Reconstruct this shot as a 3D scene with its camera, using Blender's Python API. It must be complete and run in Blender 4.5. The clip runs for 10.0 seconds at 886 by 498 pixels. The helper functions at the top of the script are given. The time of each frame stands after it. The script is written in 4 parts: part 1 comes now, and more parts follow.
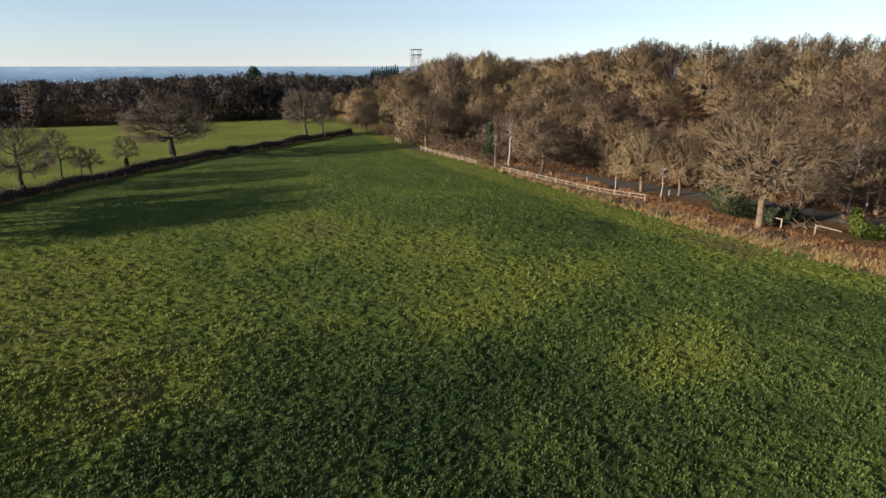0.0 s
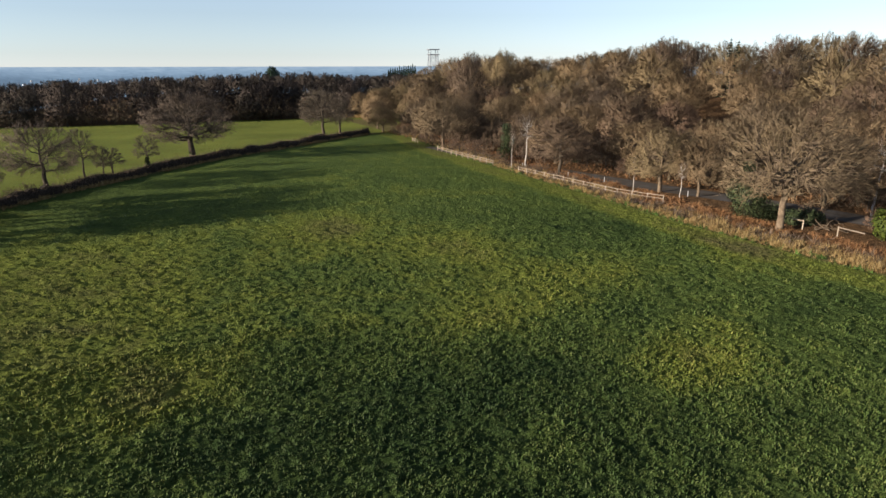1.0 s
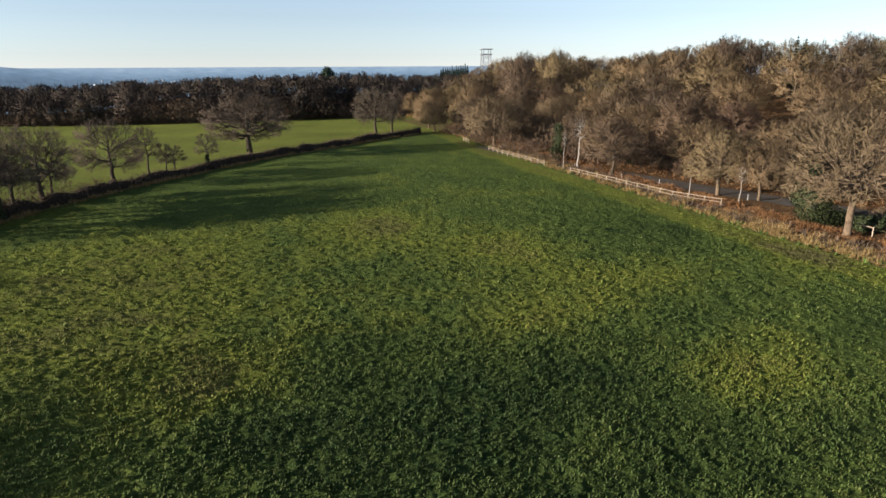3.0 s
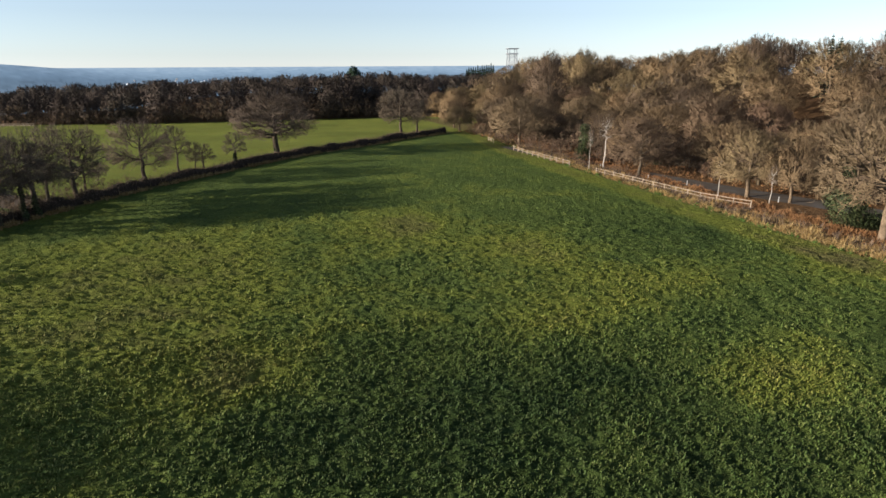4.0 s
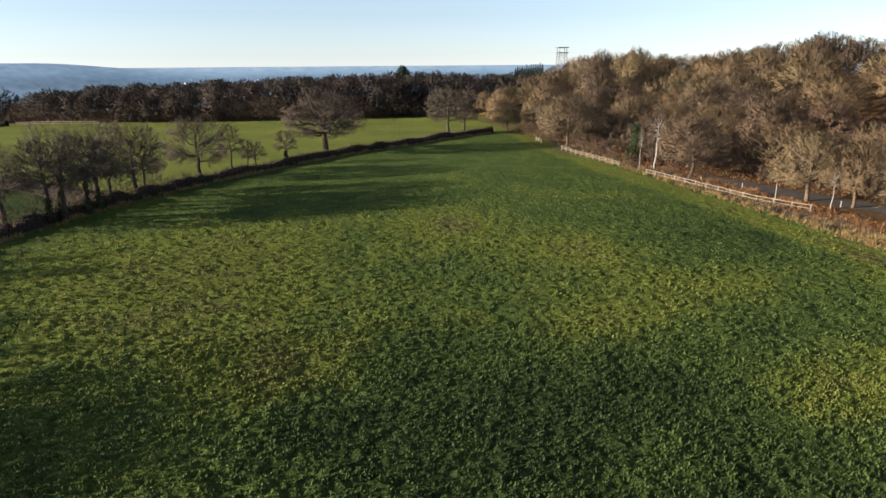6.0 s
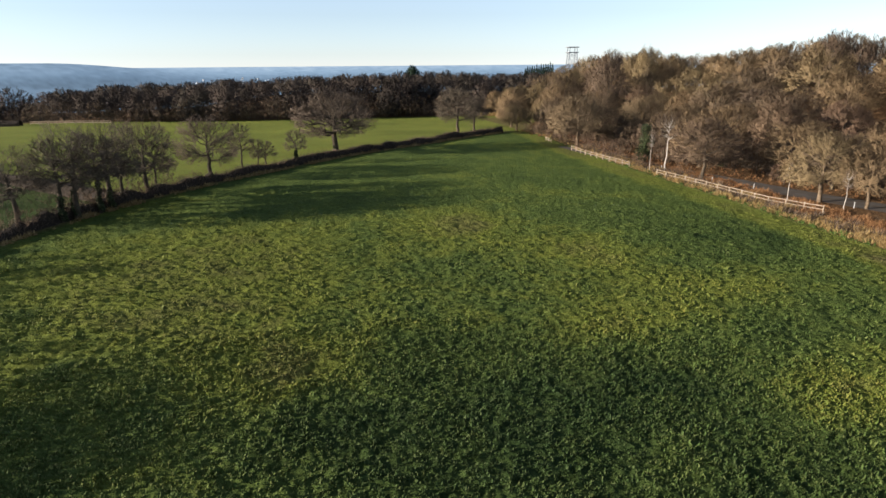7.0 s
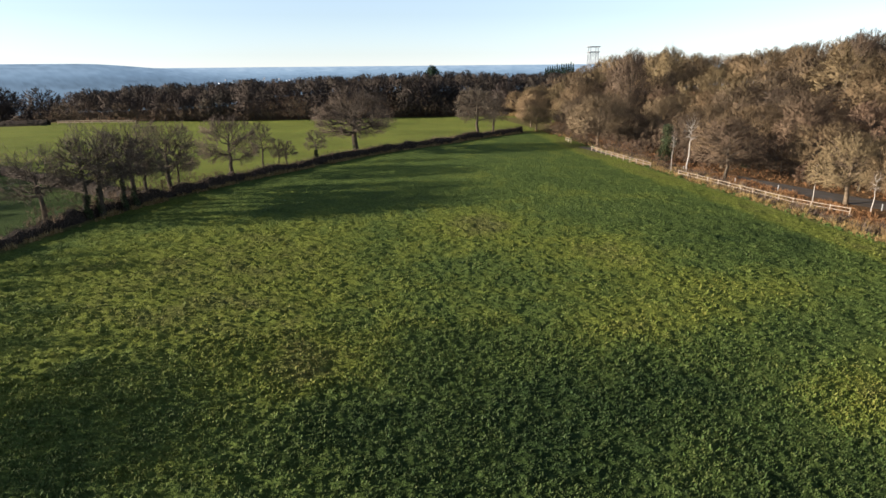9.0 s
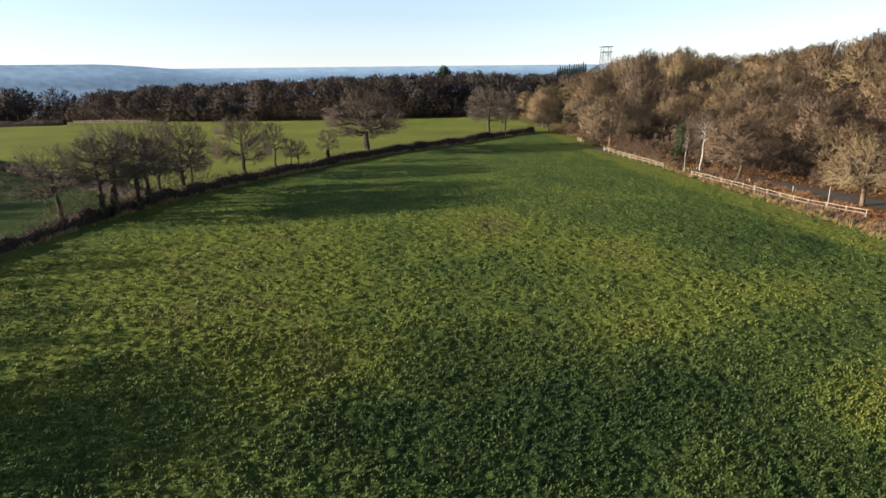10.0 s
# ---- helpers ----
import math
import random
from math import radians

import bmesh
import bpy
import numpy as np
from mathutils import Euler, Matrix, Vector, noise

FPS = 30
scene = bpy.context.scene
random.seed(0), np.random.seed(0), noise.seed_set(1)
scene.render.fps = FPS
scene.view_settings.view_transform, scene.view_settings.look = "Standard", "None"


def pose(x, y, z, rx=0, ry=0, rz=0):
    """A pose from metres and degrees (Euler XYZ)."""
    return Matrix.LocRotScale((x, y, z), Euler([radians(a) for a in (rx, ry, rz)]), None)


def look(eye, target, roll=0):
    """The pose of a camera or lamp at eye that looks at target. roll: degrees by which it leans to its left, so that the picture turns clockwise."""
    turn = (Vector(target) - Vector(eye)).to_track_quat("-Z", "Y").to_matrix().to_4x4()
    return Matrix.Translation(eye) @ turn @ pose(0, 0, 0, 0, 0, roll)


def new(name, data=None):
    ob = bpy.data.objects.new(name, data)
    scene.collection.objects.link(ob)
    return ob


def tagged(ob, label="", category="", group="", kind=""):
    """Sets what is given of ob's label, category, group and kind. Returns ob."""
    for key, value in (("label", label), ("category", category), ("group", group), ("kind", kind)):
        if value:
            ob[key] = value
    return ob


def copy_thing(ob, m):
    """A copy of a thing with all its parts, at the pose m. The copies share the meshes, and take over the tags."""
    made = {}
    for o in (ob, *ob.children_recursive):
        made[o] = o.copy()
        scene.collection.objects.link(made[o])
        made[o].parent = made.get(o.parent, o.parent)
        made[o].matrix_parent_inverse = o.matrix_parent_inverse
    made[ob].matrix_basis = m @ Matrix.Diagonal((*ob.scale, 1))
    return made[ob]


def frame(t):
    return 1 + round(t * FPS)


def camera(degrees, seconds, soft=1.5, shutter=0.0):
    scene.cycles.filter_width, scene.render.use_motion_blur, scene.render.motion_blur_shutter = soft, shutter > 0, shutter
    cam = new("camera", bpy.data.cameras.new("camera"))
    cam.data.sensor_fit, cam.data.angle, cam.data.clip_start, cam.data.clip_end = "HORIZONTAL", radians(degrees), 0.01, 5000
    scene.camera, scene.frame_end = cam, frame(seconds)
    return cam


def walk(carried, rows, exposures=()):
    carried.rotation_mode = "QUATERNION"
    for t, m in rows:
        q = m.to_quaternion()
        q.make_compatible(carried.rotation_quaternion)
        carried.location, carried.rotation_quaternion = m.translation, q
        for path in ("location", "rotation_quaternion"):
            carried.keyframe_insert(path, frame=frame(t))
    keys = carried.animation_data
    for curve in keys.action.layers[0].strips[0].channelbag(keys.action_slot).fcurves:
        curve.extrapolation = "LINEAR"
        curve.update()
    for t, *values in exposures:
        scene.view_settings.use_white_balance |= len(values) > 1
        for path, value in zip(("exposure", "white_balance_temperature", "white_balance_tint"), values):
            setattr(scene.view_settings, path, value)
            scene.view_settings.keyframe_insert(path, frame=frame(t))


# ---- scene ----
cam = camera(72.4, 10.0)
EYE = 20.0
ROWS = [
    (0.0, 0.0, -16.83, 0.0), (0.5, 0.558, -16.84, -0.03), (1.0, 1.586, -16.84, -0.09), (1.5, 3.097, -16.84, -0.16),
    (2.0, 4.25, -16.84, -0.2), (2.5, 5.284, -16.84, -0.24), (4.0, 8.739, -16.87, -0.3), (4.5, 9.853, -16.88, -0.33),
    (5.0, 11.008, -16.89, -0.37), (5.5, 12.255, -16.89, -0.4), (6.0, 13.174, -16.91, -0.43), (7.5, 14.379, -16.92, -0.48),
    (8.0, 14.795, -16.93, -0.51), (8.5, 15.329, -16.93, -0.52), (9.0, 15.897, -16.91, -0.54), (9.5, 16.444, -16.89, -0.57),
    (10.0, 16.99, -16.88, -0.6),
]
walk(cam, [(t, pose(0, 0, EYE, 90 + pitch, 0, yaw) @ pose(0, 0, 0, 0, 0, roll)) for t, yaw, pitch, roll in ROWS],
     [(0.0, 1.42, 6050, 13), (5.0, 1.56, 6050, 13), (10.0, 1.76, 6050, 13)])

# ---- light: low winter sun from behind on the left, clear sky ----
SUN_AZ, SUN_EL = -115.0, 13.0
world = bpy.data.worlds.new("sky")
scene.world = world
world.use_nodes = True
wn = world.node_tree.nodes
sky = wn.new("ShaderNodeTexSky")
sky.sky_type = "NISHITA"
sky.sun_disc = False
sky.sun_elevation, sky.sun_rotation = radians(SUN_EL), radians(SUN_AZ)
sky.air_density, sky.dust_density, sky.ozone_density = 1.0, 0.0, 3.0
wn["Background"].inputs[1].default_value = 0.0625
pale = wn.new("ShaderNodeHueSaturation")
pale.inputs["Saturation"].default_value = 0.46
world.node_tree.links.new(sky.outputs[0], pale.inputs["Color"])
clear = wn.new("ShaderNodeMix")
clear.data_type, clear.blend_type = "RGBA", "MULTIPLY"
clear.inputs[0].default_value, clear.inputs[7].default_value = 1.0, (0.93, 1.0, 1.07, 1)
world.node_tree.links.new(pale.outputs[0], clear.inputs[6])
world.node_tree.links.new(clear.outputs[2], wn["Background"].inputs[0])
sun = new("sun", bpy.data.lights.new("sun", "SUN"))
sun.data.energy, sun.data.angle, sun.data.color = 5.0, radians(0.53), (1.0, 0.86, 0.68)
sun_way = Vector((math.sin(radians(SUN_AZ)) * math.cos(radians(SUN_EL)), math.cos(radians(SUN_AZ)) * math.cos(radians(SUN_EL)), math.sin(radians(SUN_EL))))
sun.matrix_world = look(sun_way * 300, (0, 0, 0))


# ---- small tools ----
def part(name, bm, material, parent=None, label=""):
    """One mesh object from a bmesh or a mesh, under its thing."""
    if isinstance(bm, bmesh.types.BMesh):
        me = bpy.data.meshes.new(name)
        bm.to_mesh(me)
        bm.free()
    else:
        me = bm
    if material and not me.materials:
        me.materials.append(material)
    ob = new(name, me)
    ob.parent = parent
    return tagged(ob, label)


def mesh_of(name, verts, faces, smooth=False):
    me = bpy.data.meshes.new(name)
    me.from_pydata([tuple(v) for v in verts], [], faces)
    if smooth:
        me.polygons.foreach_set("use_smooth", [True] * len(me.polygons))
    return me


def slips_mesh(name, corners, mid=None, size=(1, 1, 1), soft=0.75):
    """A mesh of loose triangles from an array n x 3 x 3. With mid and size, of a crown, they are lit as parts of its rounded whole."""
    n = len(corners)
    if mid is not None:
        corners = np.array(corners)
        flat = np.cross(corners[:, 1] - corners[:, 0], corners[:, 2] - corners[:, 0])
        flat /= np.linalg.norm(flat, axis=1)[:, None] + 1e-9
        out = (corners.mean(1) - mid) / np.square(size)
        out /= np.linalg.norm(out, axis=1)[:, None] + 1e-9
        back = (flat * out).sum(1) < 0
        corners[back] = corners[back][:, ::-1]
        flat[back] *= -1
        out = out * soft + flat * (1 - soft)
        out /= np.linalg.norm(out, axis=1)[:, None] + 1e-9
    me = bpy.data.meshes.new(name)
    me.vertices.add(3 * n)
    me.vertices.foreach_set("co", np.asarray(corners, dtype=np.float32).ravel())
    me.loops.add(3 * n)
    me.loops.foreach_set("vertex_index", np.arange(3 * n, dtype=np.int32))
    me.polygons.add(n)
    me.polygons.foreach_set("loop_start", np.arange(0, 3 * n, 3, dtype=np.int32))
    me.update(calc_edges=True)
    if mid is not None:
        me.polygons.foreach_set("use_smooth", np.ones(n, bool))
        me.normals_split_custom_set_from_vertices(np.repeat(out, 3, axis=0).tolist())
    return me


def hash2(i, j, k=0):
    v = np.sin(i * 127.1 + j * 311.7 + k * 74.7) * 43758.5453
    return v - np.floor(v)


def vnoise(x, y, k=0):
    """Smooth value noise, 0 to 1, on arrays."""
    x, y = np.asarray(x, float), np.asarray(y, float)
    i, j = np.floor(x), np.floor(y)
    u, v = x - i, y - j
    u, v = u * u * (3 - 2 * u), v * v * (3 - 2 * v)
    a, b, c, d = hash2(i, j, k), hash2(i + 1, j, k), hash2(i, j + 1, k), hash2(i + 1, j + 1, k)
    return a + (b - a) * u + (c - a) * v + (a - b - c + d) * u * v


def smooth(a, b, x):
    t = np.clip((np.asarray(x, float) - a) / (b - a), 0, 1)
    return t * t * (3 - 2 * t)


def side_of(line, x, y):
    """Signed distance from a polyline that runs on past its ends: positive on its right."""
    x, y = np.asarray(x, float), np.asarray(y, float)
    best, sign = np.full(x.shape, 1e9), np.zeros(x.shape)
    for i, ((x0, y0), (x1, y1)) in enumerate(zip(line[:-1], line[1:])):
        dx, dy = x1 - x0, y1 - y0
        t = ((x - x0) * dx + (y - y0) * dy) / (dx * dx + dy * dy)
        t = np.clip(t, -1e6 if i == 0 else 0, 1e6 if i == len(line) - 2 else 1)
        ex, ey = x - x0 - t * dx, y - y0 - t * dy
        d = np.hypot(ex, ey)
        s = np.sign(ex * dy - ey * dx)
        near = d < best
        best, sign = np.where(near, d, best), np.where(near, s, sign)
    return best * sign


def along(line, step):
    """Points with their direction at even steps along a polyline."""
    out, left = [], 0.0
    for (x0, y0), (x1, y1) in zip(line[:-1], line[1:]):
        n = math.hypot(x1 - x0, y1 - y0)
        s = left
        while s < n:
            out.append((x0 + (x1 - x0) * s / n, y0 + (y1 - y0) * s / n, (x1 - x0) / n, (y1 - y0) / n))
            s += step
        left = s - n
    return out


# ---- the plan ----
HEDGE = [(-60, -60), (-64, 0), (-66, 30), (-68, 47), (-69.5, 58), (-70, 68), (-69, 80), (-66.5, 95), (-63, 112), (-58, 128), (-49, 147), (-37, 174), (-28, 188)]
EDGE = [(-19, 188), (-14, 178), (-5, 154), (2, 138), (9, 123), (20.4, 100), (31, 77), (38.7, 64), (44, 56.5), (70, 20), (110, -40)]
FENCE_FAR = [(-13, 168), (-10.5, 161)]
FENCE_MID = [(-5.4, 150), (-1.5, 142), (2.4, 135.3), (7.9, 125.6)]
FENCE_NEAR = [(11.6, 118.8), (17.8, 109), (25.4, 96.8), (32.7, 89.8)]
ROAD = [(-30, 192), (-14, 170), (-1, 148), (11, 130), (22, 117), (31.5, 106), (39, 98), (46, 90.5), (54, 81), (66, 64), (90, 20), (120, -40)]
WOOD_FAR = [(-215, 188), (-165, 200), (-118, 214), (-80, 234), (-41, 252), (-20, 262), (40, 300)]


def height(x, y):
    """The lie of the land."""
    x, y = np.asarray(x, float), np.asarray(y, float)
    r = np.hypot(x, y)
    s = side_of(ROAD, x, y) * -1.0
    z = (9.5 * smooth(8, 75, s) + 8.0 * smooth(65, 120, s)) * smooth(5, 85, x + 0.5 * (y - 150)) * (1 - smooth(225, 360, r))
    z = z - 34 * smooth(300, 760, r + 0.5 * np.clip(-x - 130, 0, 200)) - 30 * smooth(700, 1500, r)
    far = -side_of(WOOD_FAR, x, y)
    z = z + 7.0 * smooth(4, 60, far) * smooth(-195, -150, x) * smooth(40, -20, x) * (1 - smooth(380, 480, r))
    z = z + 0.3 * (vnoise(x / 23 + 9, y / 23) - 0.5) * smooth(5, 20, r)
    return z


def clods(x, y):
    """The small unevenness of the tilled field."""
    r = np.hypot(x, y)
    c = (vnoise(x * 3.3, y * 3.3, 1) - 0.5) * 0.17 + (vnoise(x * 1.7 + y * 0.6, y * 1.7 - x * 0.6, 2) - 0.5) * 0.1 + (vnoise(x * 0.5, y * 0.5, 3) - 0.5) * 0.08
    return c * (1 + 0.35 * smooth(40, 70, r)) * (1 - smooth(90, 170, r)) * smooth(17, 24, r)


def hz(x, y):
    return float(height(np.array([x]), np.array([y]))[0])


CROSS = [(-190, 112), (-126, 95), (-92, 83), (-71, 76)]
# x, y, radius, amount (negative: darker); the last six paint the sunlit left
PATCHES = [(8, 55, 6, 0.8), (3.6, 46.7, 5, 0.7), (14.7, 58, 6, 0.8), (20, 42.4, 6, 0.8), (15, 37, 4, 0.7), (-18.4, 34.8, 5, 1.2), (5.4, 30.3, 3, 0.6), (-16.5, 76.6, 7, 0.9),
           (28, 57.5, 8, 0.4), (1, 66, 8, 0.7), (33, 68, 6, 0.8), 
           (-9, 29, 8, -0.45), (1, 33, 8, -0.25), (8, 38, 6, -0.3), (12, 28, 8, -0.15), (24, 32, 15, -0.05), (32, 46, 10, -0.2), (-2, 28, 11, -0.3), (0, 30, 18, -0.3), (18, 52, 22, -0.35), (-33, 58, 13, 0.38), (-40, 44, 10, 0.38), (-50, 44, 8, 0.38), (-34, 38, 6, 0.4), (-28, 44, 8, 0.4), (-47, 55, 8, 0.25)]


def dryness_and_light(x, y):
    """The state of the crop: 0 dark green, 0.35 usual, 1 thin and brown; sunlight on the left is painted in."""
    v = 0.35 + 0.16 * (vnoise(x / 11 + 3.4, y / 11, 17) - 0.5) + 0.2 * (vnoise(x / 2.7, y / 2.7, 12) - 0.5) + 0.13 * (vnoise(x / 0.9, y / 0.9, 13) - 0.5)
    for cx, cy, r, a in PATCHES:
        v = v + 0.38 * a * np.exp(-((x - cx) ** 2 + (y - cy) ** 2) / (r * r))
    v = v - 0.11 * smooth(-4, 18, x) * smooth(34, 56, y) - 0.06 * smooth(60, 95, y)
    edge = side_of(EDGE, x, y)
    return np.clip(v + 0.32 * smooth(0, 2, edge) * smooth(8, 4.5, edge), 0, 1)


# ---- materials ----
def node_mat(name, rough=0.85):
    m = bpy.data.materials.new(name)
    m.use_nodes = True
    nt = m.node_tree
    b = nt.nodes["Principled BSDF"]
    b.inputs["Roughness"].default_value = rough
    b.inputs["Specular IOR Level"].default_value = 0.08
    return m, nt, b


def ramp(nt, fac, stops):
    n = nt.nodes.new("ShaderNodeValToRGB")
    e = n.color_ramp.elements
    while len(e) < len(stops):
        e.new(0.5)
    for el, (p, c) in zip(e, stops):
        el.position, el.color = p, (*c, 1)
    nt.links.new(fac, n.inputs[0])
    return n.outputs[0]


def noise_of(nt, scale, detail=4.0, rough=0.6, vec=None):
    n = nt.nodes.new("ShaderNodeTexNoise")
    n.inputs["Scale"].default_value, n.inputs["Detail"].default_value, n.inputs["Roughness"].default_value = scale, detail, rough
    if vec is None:
        vec = nt.nodes.new("ShaderNodeNewGeometry").outputs["Position"]
    nt.links.new(vec, n.inputs["Vector"])
    return n.outputs["Fac"]


def mix(nt, fac, a, b, blend="MIX"):
    n = nt.nodes.new("ShaderNodeMix")
    n.data_type, n.blend_type = "RGBA", blend
    for sock, v in ((n.inputs[0], fac), (n.inputs[6], a), (n.inputs[7], b)):
        if hasattr(v, "links"):
            nt.links.new(v, sock)
        elif isinstance(v, tuple):
            sock.default_value = (*v, 1)
        else:
            sock.default_value = v
    return n.outputs[2]


def bump(nt, b, fac, strength, dist):
    n = nt.nodes.new("ShaderNodeBump")
    n.inputs["Strength"].default_value, n.inputs["Distance"].default_value = strength, dist
    nt.links.new(fac, n.inputs["Height"])
    nt.links.new(n.outputs[0], b.inputs["Normal"])


def island_mat(name, stops, rough=0.85, object_tint=0.0):
    """A material whose pieces differ from one another a little."""
    m, nt, b = node_mat(name, rough)
    g = nt.nodes.new("ShaderNodeNewGeometry")
    c = ramp(nt, g.outputs["Random Per Island"], stops)
    if object_tint:
        o = nt.nodes.new("ShaderNodeObjectInfo")
        t = ramp(nt, o.outputs["Random"], [(0, (1 - object_tint, 1 - object_tint, 1 - object_tint)), (0.35, (0.95, 0.9, 0.85)), (0.7, (0.96, 0.99, 0.88)), (1, (1.12, 1.05, 1.0))])
        c = mix(nt, 1.0, c, t, "MULTIPLY")
    nt.links.new(c, b.inputs["Base Color"])
    return m


def plain_mat(name, c0, c1, scale, rough=0.8, bump_s=0.3, bump_d=0.02, metal=0.0):
    m, nt, b = node_mat(name, rough)
    b.inputs["Metallic"].default_value = metal
    f = noise_of(nt, scale)
    nt.links.new(ramp(nt, f, [(0.3, c0), (0.7, c1)]), b.inputs["Base Color"])
    bump(nt, b, noise_of(nt, scale * 4), bump_s, bump_d)
    return m


MAT_TWIG_OAK = island_mat("oak_twigs", [(0, (0.112, 0.08, 0.047)), (0.5, (0.152, 0.112, 0.065)), (1, (0.19, 0.142, 0.085))], object_tint=0.2)
MAT_TWIG_GREY = island_mat("grey_twigs", [(0, (0.066, 0.048, 0.033)), (0.5, (0.1, 0.073, 0.051)), (1, (0.145, 0.108, 0.075))], object_tint=0.2)
MAT_TWIG_RED = island_mat("birch_twigs", [(0, (0.07, 0.046, 0.032)), (0.6, (0.12, 0.082, 0.056)), (1, (0.17, 0.122, 0.085))], object_tint=0.2)
# darker twigs for the far wood, its shade put into their colour
MAT_TWIG_FAR = island_mat("shaded_far_twigs", [(0, (0.042, 0.035, 0.031)), (0.5, (0.055, 0.046, 0.04)), (1, (0.07, 0.058, 0.05))], object_tint=0.12)
MAT_TWIG_HEDGE = island_mat("hedgerow_twigs", [(0, (0.056, 0.046, 0.037)), (0.5, (0.098, 0.08, 0.063)), (1, (0.15, 0.123, 0.097))], object_tint=0.15)
MAT_BARK = plain_mat("oak_bark", (0.066, 0.048, 0.031), (0.168, 0.125, 0.082), 2.5, 0.9, 0.8, 0.05)
MAT_BARK_DARK = plain_mat("dark_bark", (0.033, 0.0264, 0.0193), (0.0825, 0.066, 0.0468), 2.5, 0.9, 0.8, 0.05)
MAT_BIRCH = plain_mat("birch_bark", (0.189, 0.165, 0.14), (0.405, 0.373, 0.332), 1.5, 0.7, 0.2, 0.01)
MAT_NEEDLE = island_mat("conifer_needles", [(0, (0.008, 0.016, 0.010)), (1, (0.03, 0.05, 0.03))])
MAT_HOLLY = island_mat("evergreen_leaves", [(0, (0.014, 0.02, 0.009)), (0.6, (0.034, 0.045, 0.018)), (1, (0.075, 0.09, 0.042))], 0.5)
MAT_LIME = island_mat("yellow_green_leaves", [(0, (0.0195, 0.0339, 0.00504)), (1, (0.0713, 0.0849, 0.0151))], 0.6)
MAT_HEDGE = island_mat("hedge_twigs", [(0, (0.038, 0.028, 0.02)), (0.6, (0.09, 0.066, 0.047)), (1, (0.17, 0.125, 0.088))])
# near-black hedge core: the shade inside is put into its colour
MAT_HEDGE_BODY = plain_mat("hedge_shaded_inside", (0.014, 0.011, 0.008), (0.045, 0.035, 0.027), 3.0, 0.95, 1.0, 0.15)
MAT_BRACKEN = island_mat("bracken", [(0, (0.0821, 0.0397, 0.0168)), (0.6, (0.184, 0.0923, 0.0389)), (1, (0.274, 0.164, 0.0778))])
MAT_STRAW = island_mat("dead_grass", [(0, (0.109, 0.066, 0.0241)), (0.5, (0.224, 0.15, 0.0577)), (1, (0.34, 0.252, 0.12))])
MAT_WEED = island_mat("verge_weeds", [(0, (0.0375, 0.0675, 0.015)), (1, (0.0975, 0.15, 0.0338))])
MAT_RAIL = plain_mat("weathered_rails", (0.2, 0.152, 0.106), (0.35, 0.285, 0.215), 3.0, 0.8, 0.3, 0.01)
MAT_ROAD = plain_mat("asphalt", (0.055, 0.04, 0.026), (0.08, 0.076, 0.07), 0.45, 0.8, 0.3, 0.02)
MAT_STEEL = plain_mat("galvanised_steel", (0.25, 0.26, 0.27), (0.4, 0.41, 0.42), 2.0, 0.55, 0.1, 0.01, 0.6)
MAT_WHITE = plain_mat("white_paint", (0.297, 0.297, 0.289), (0.348, 0.348, 0.34), 2.0, 0.6, 0.1, 0.01)


CROP_STOPS = [(0.0, (0.026, 0.044, 0.013)), (0.3, (0.06, 0.085, 0.02)), (0.52, (0.104, 0.122, 0.022)), (0.82, (0.086, 0.083, 0.029)), (1.0, (0.09, 0.076, 0.04))]


def crop_material():
    m, nt, b = node_mat("crop_leaves", 0.7)
    at = nt.nodes.new("ShaderNodeAttribute")
    at.attribute_name = "state"
    g = nt.nodes.new("ShaderNodeNewGeometry")
    c = ramp(nt, at.outputs["Fac"], CROP_STOPS)
    c = mix(nt, 1.0, c, ramp(nt, g.outputs["Random Per Island"], [(0, (0.7, 0.74, 0.7)), (0.4, (0.92, 1.02, 0.92)), (0.8, (1.28, 1.06, 1.15)), (1, (1.45, 1.3, 1.6))]), "MULTIPLY")
    nt.links.new(c, b.inputs["Base Color"])
    return m


MAT_CROP = crop_material()


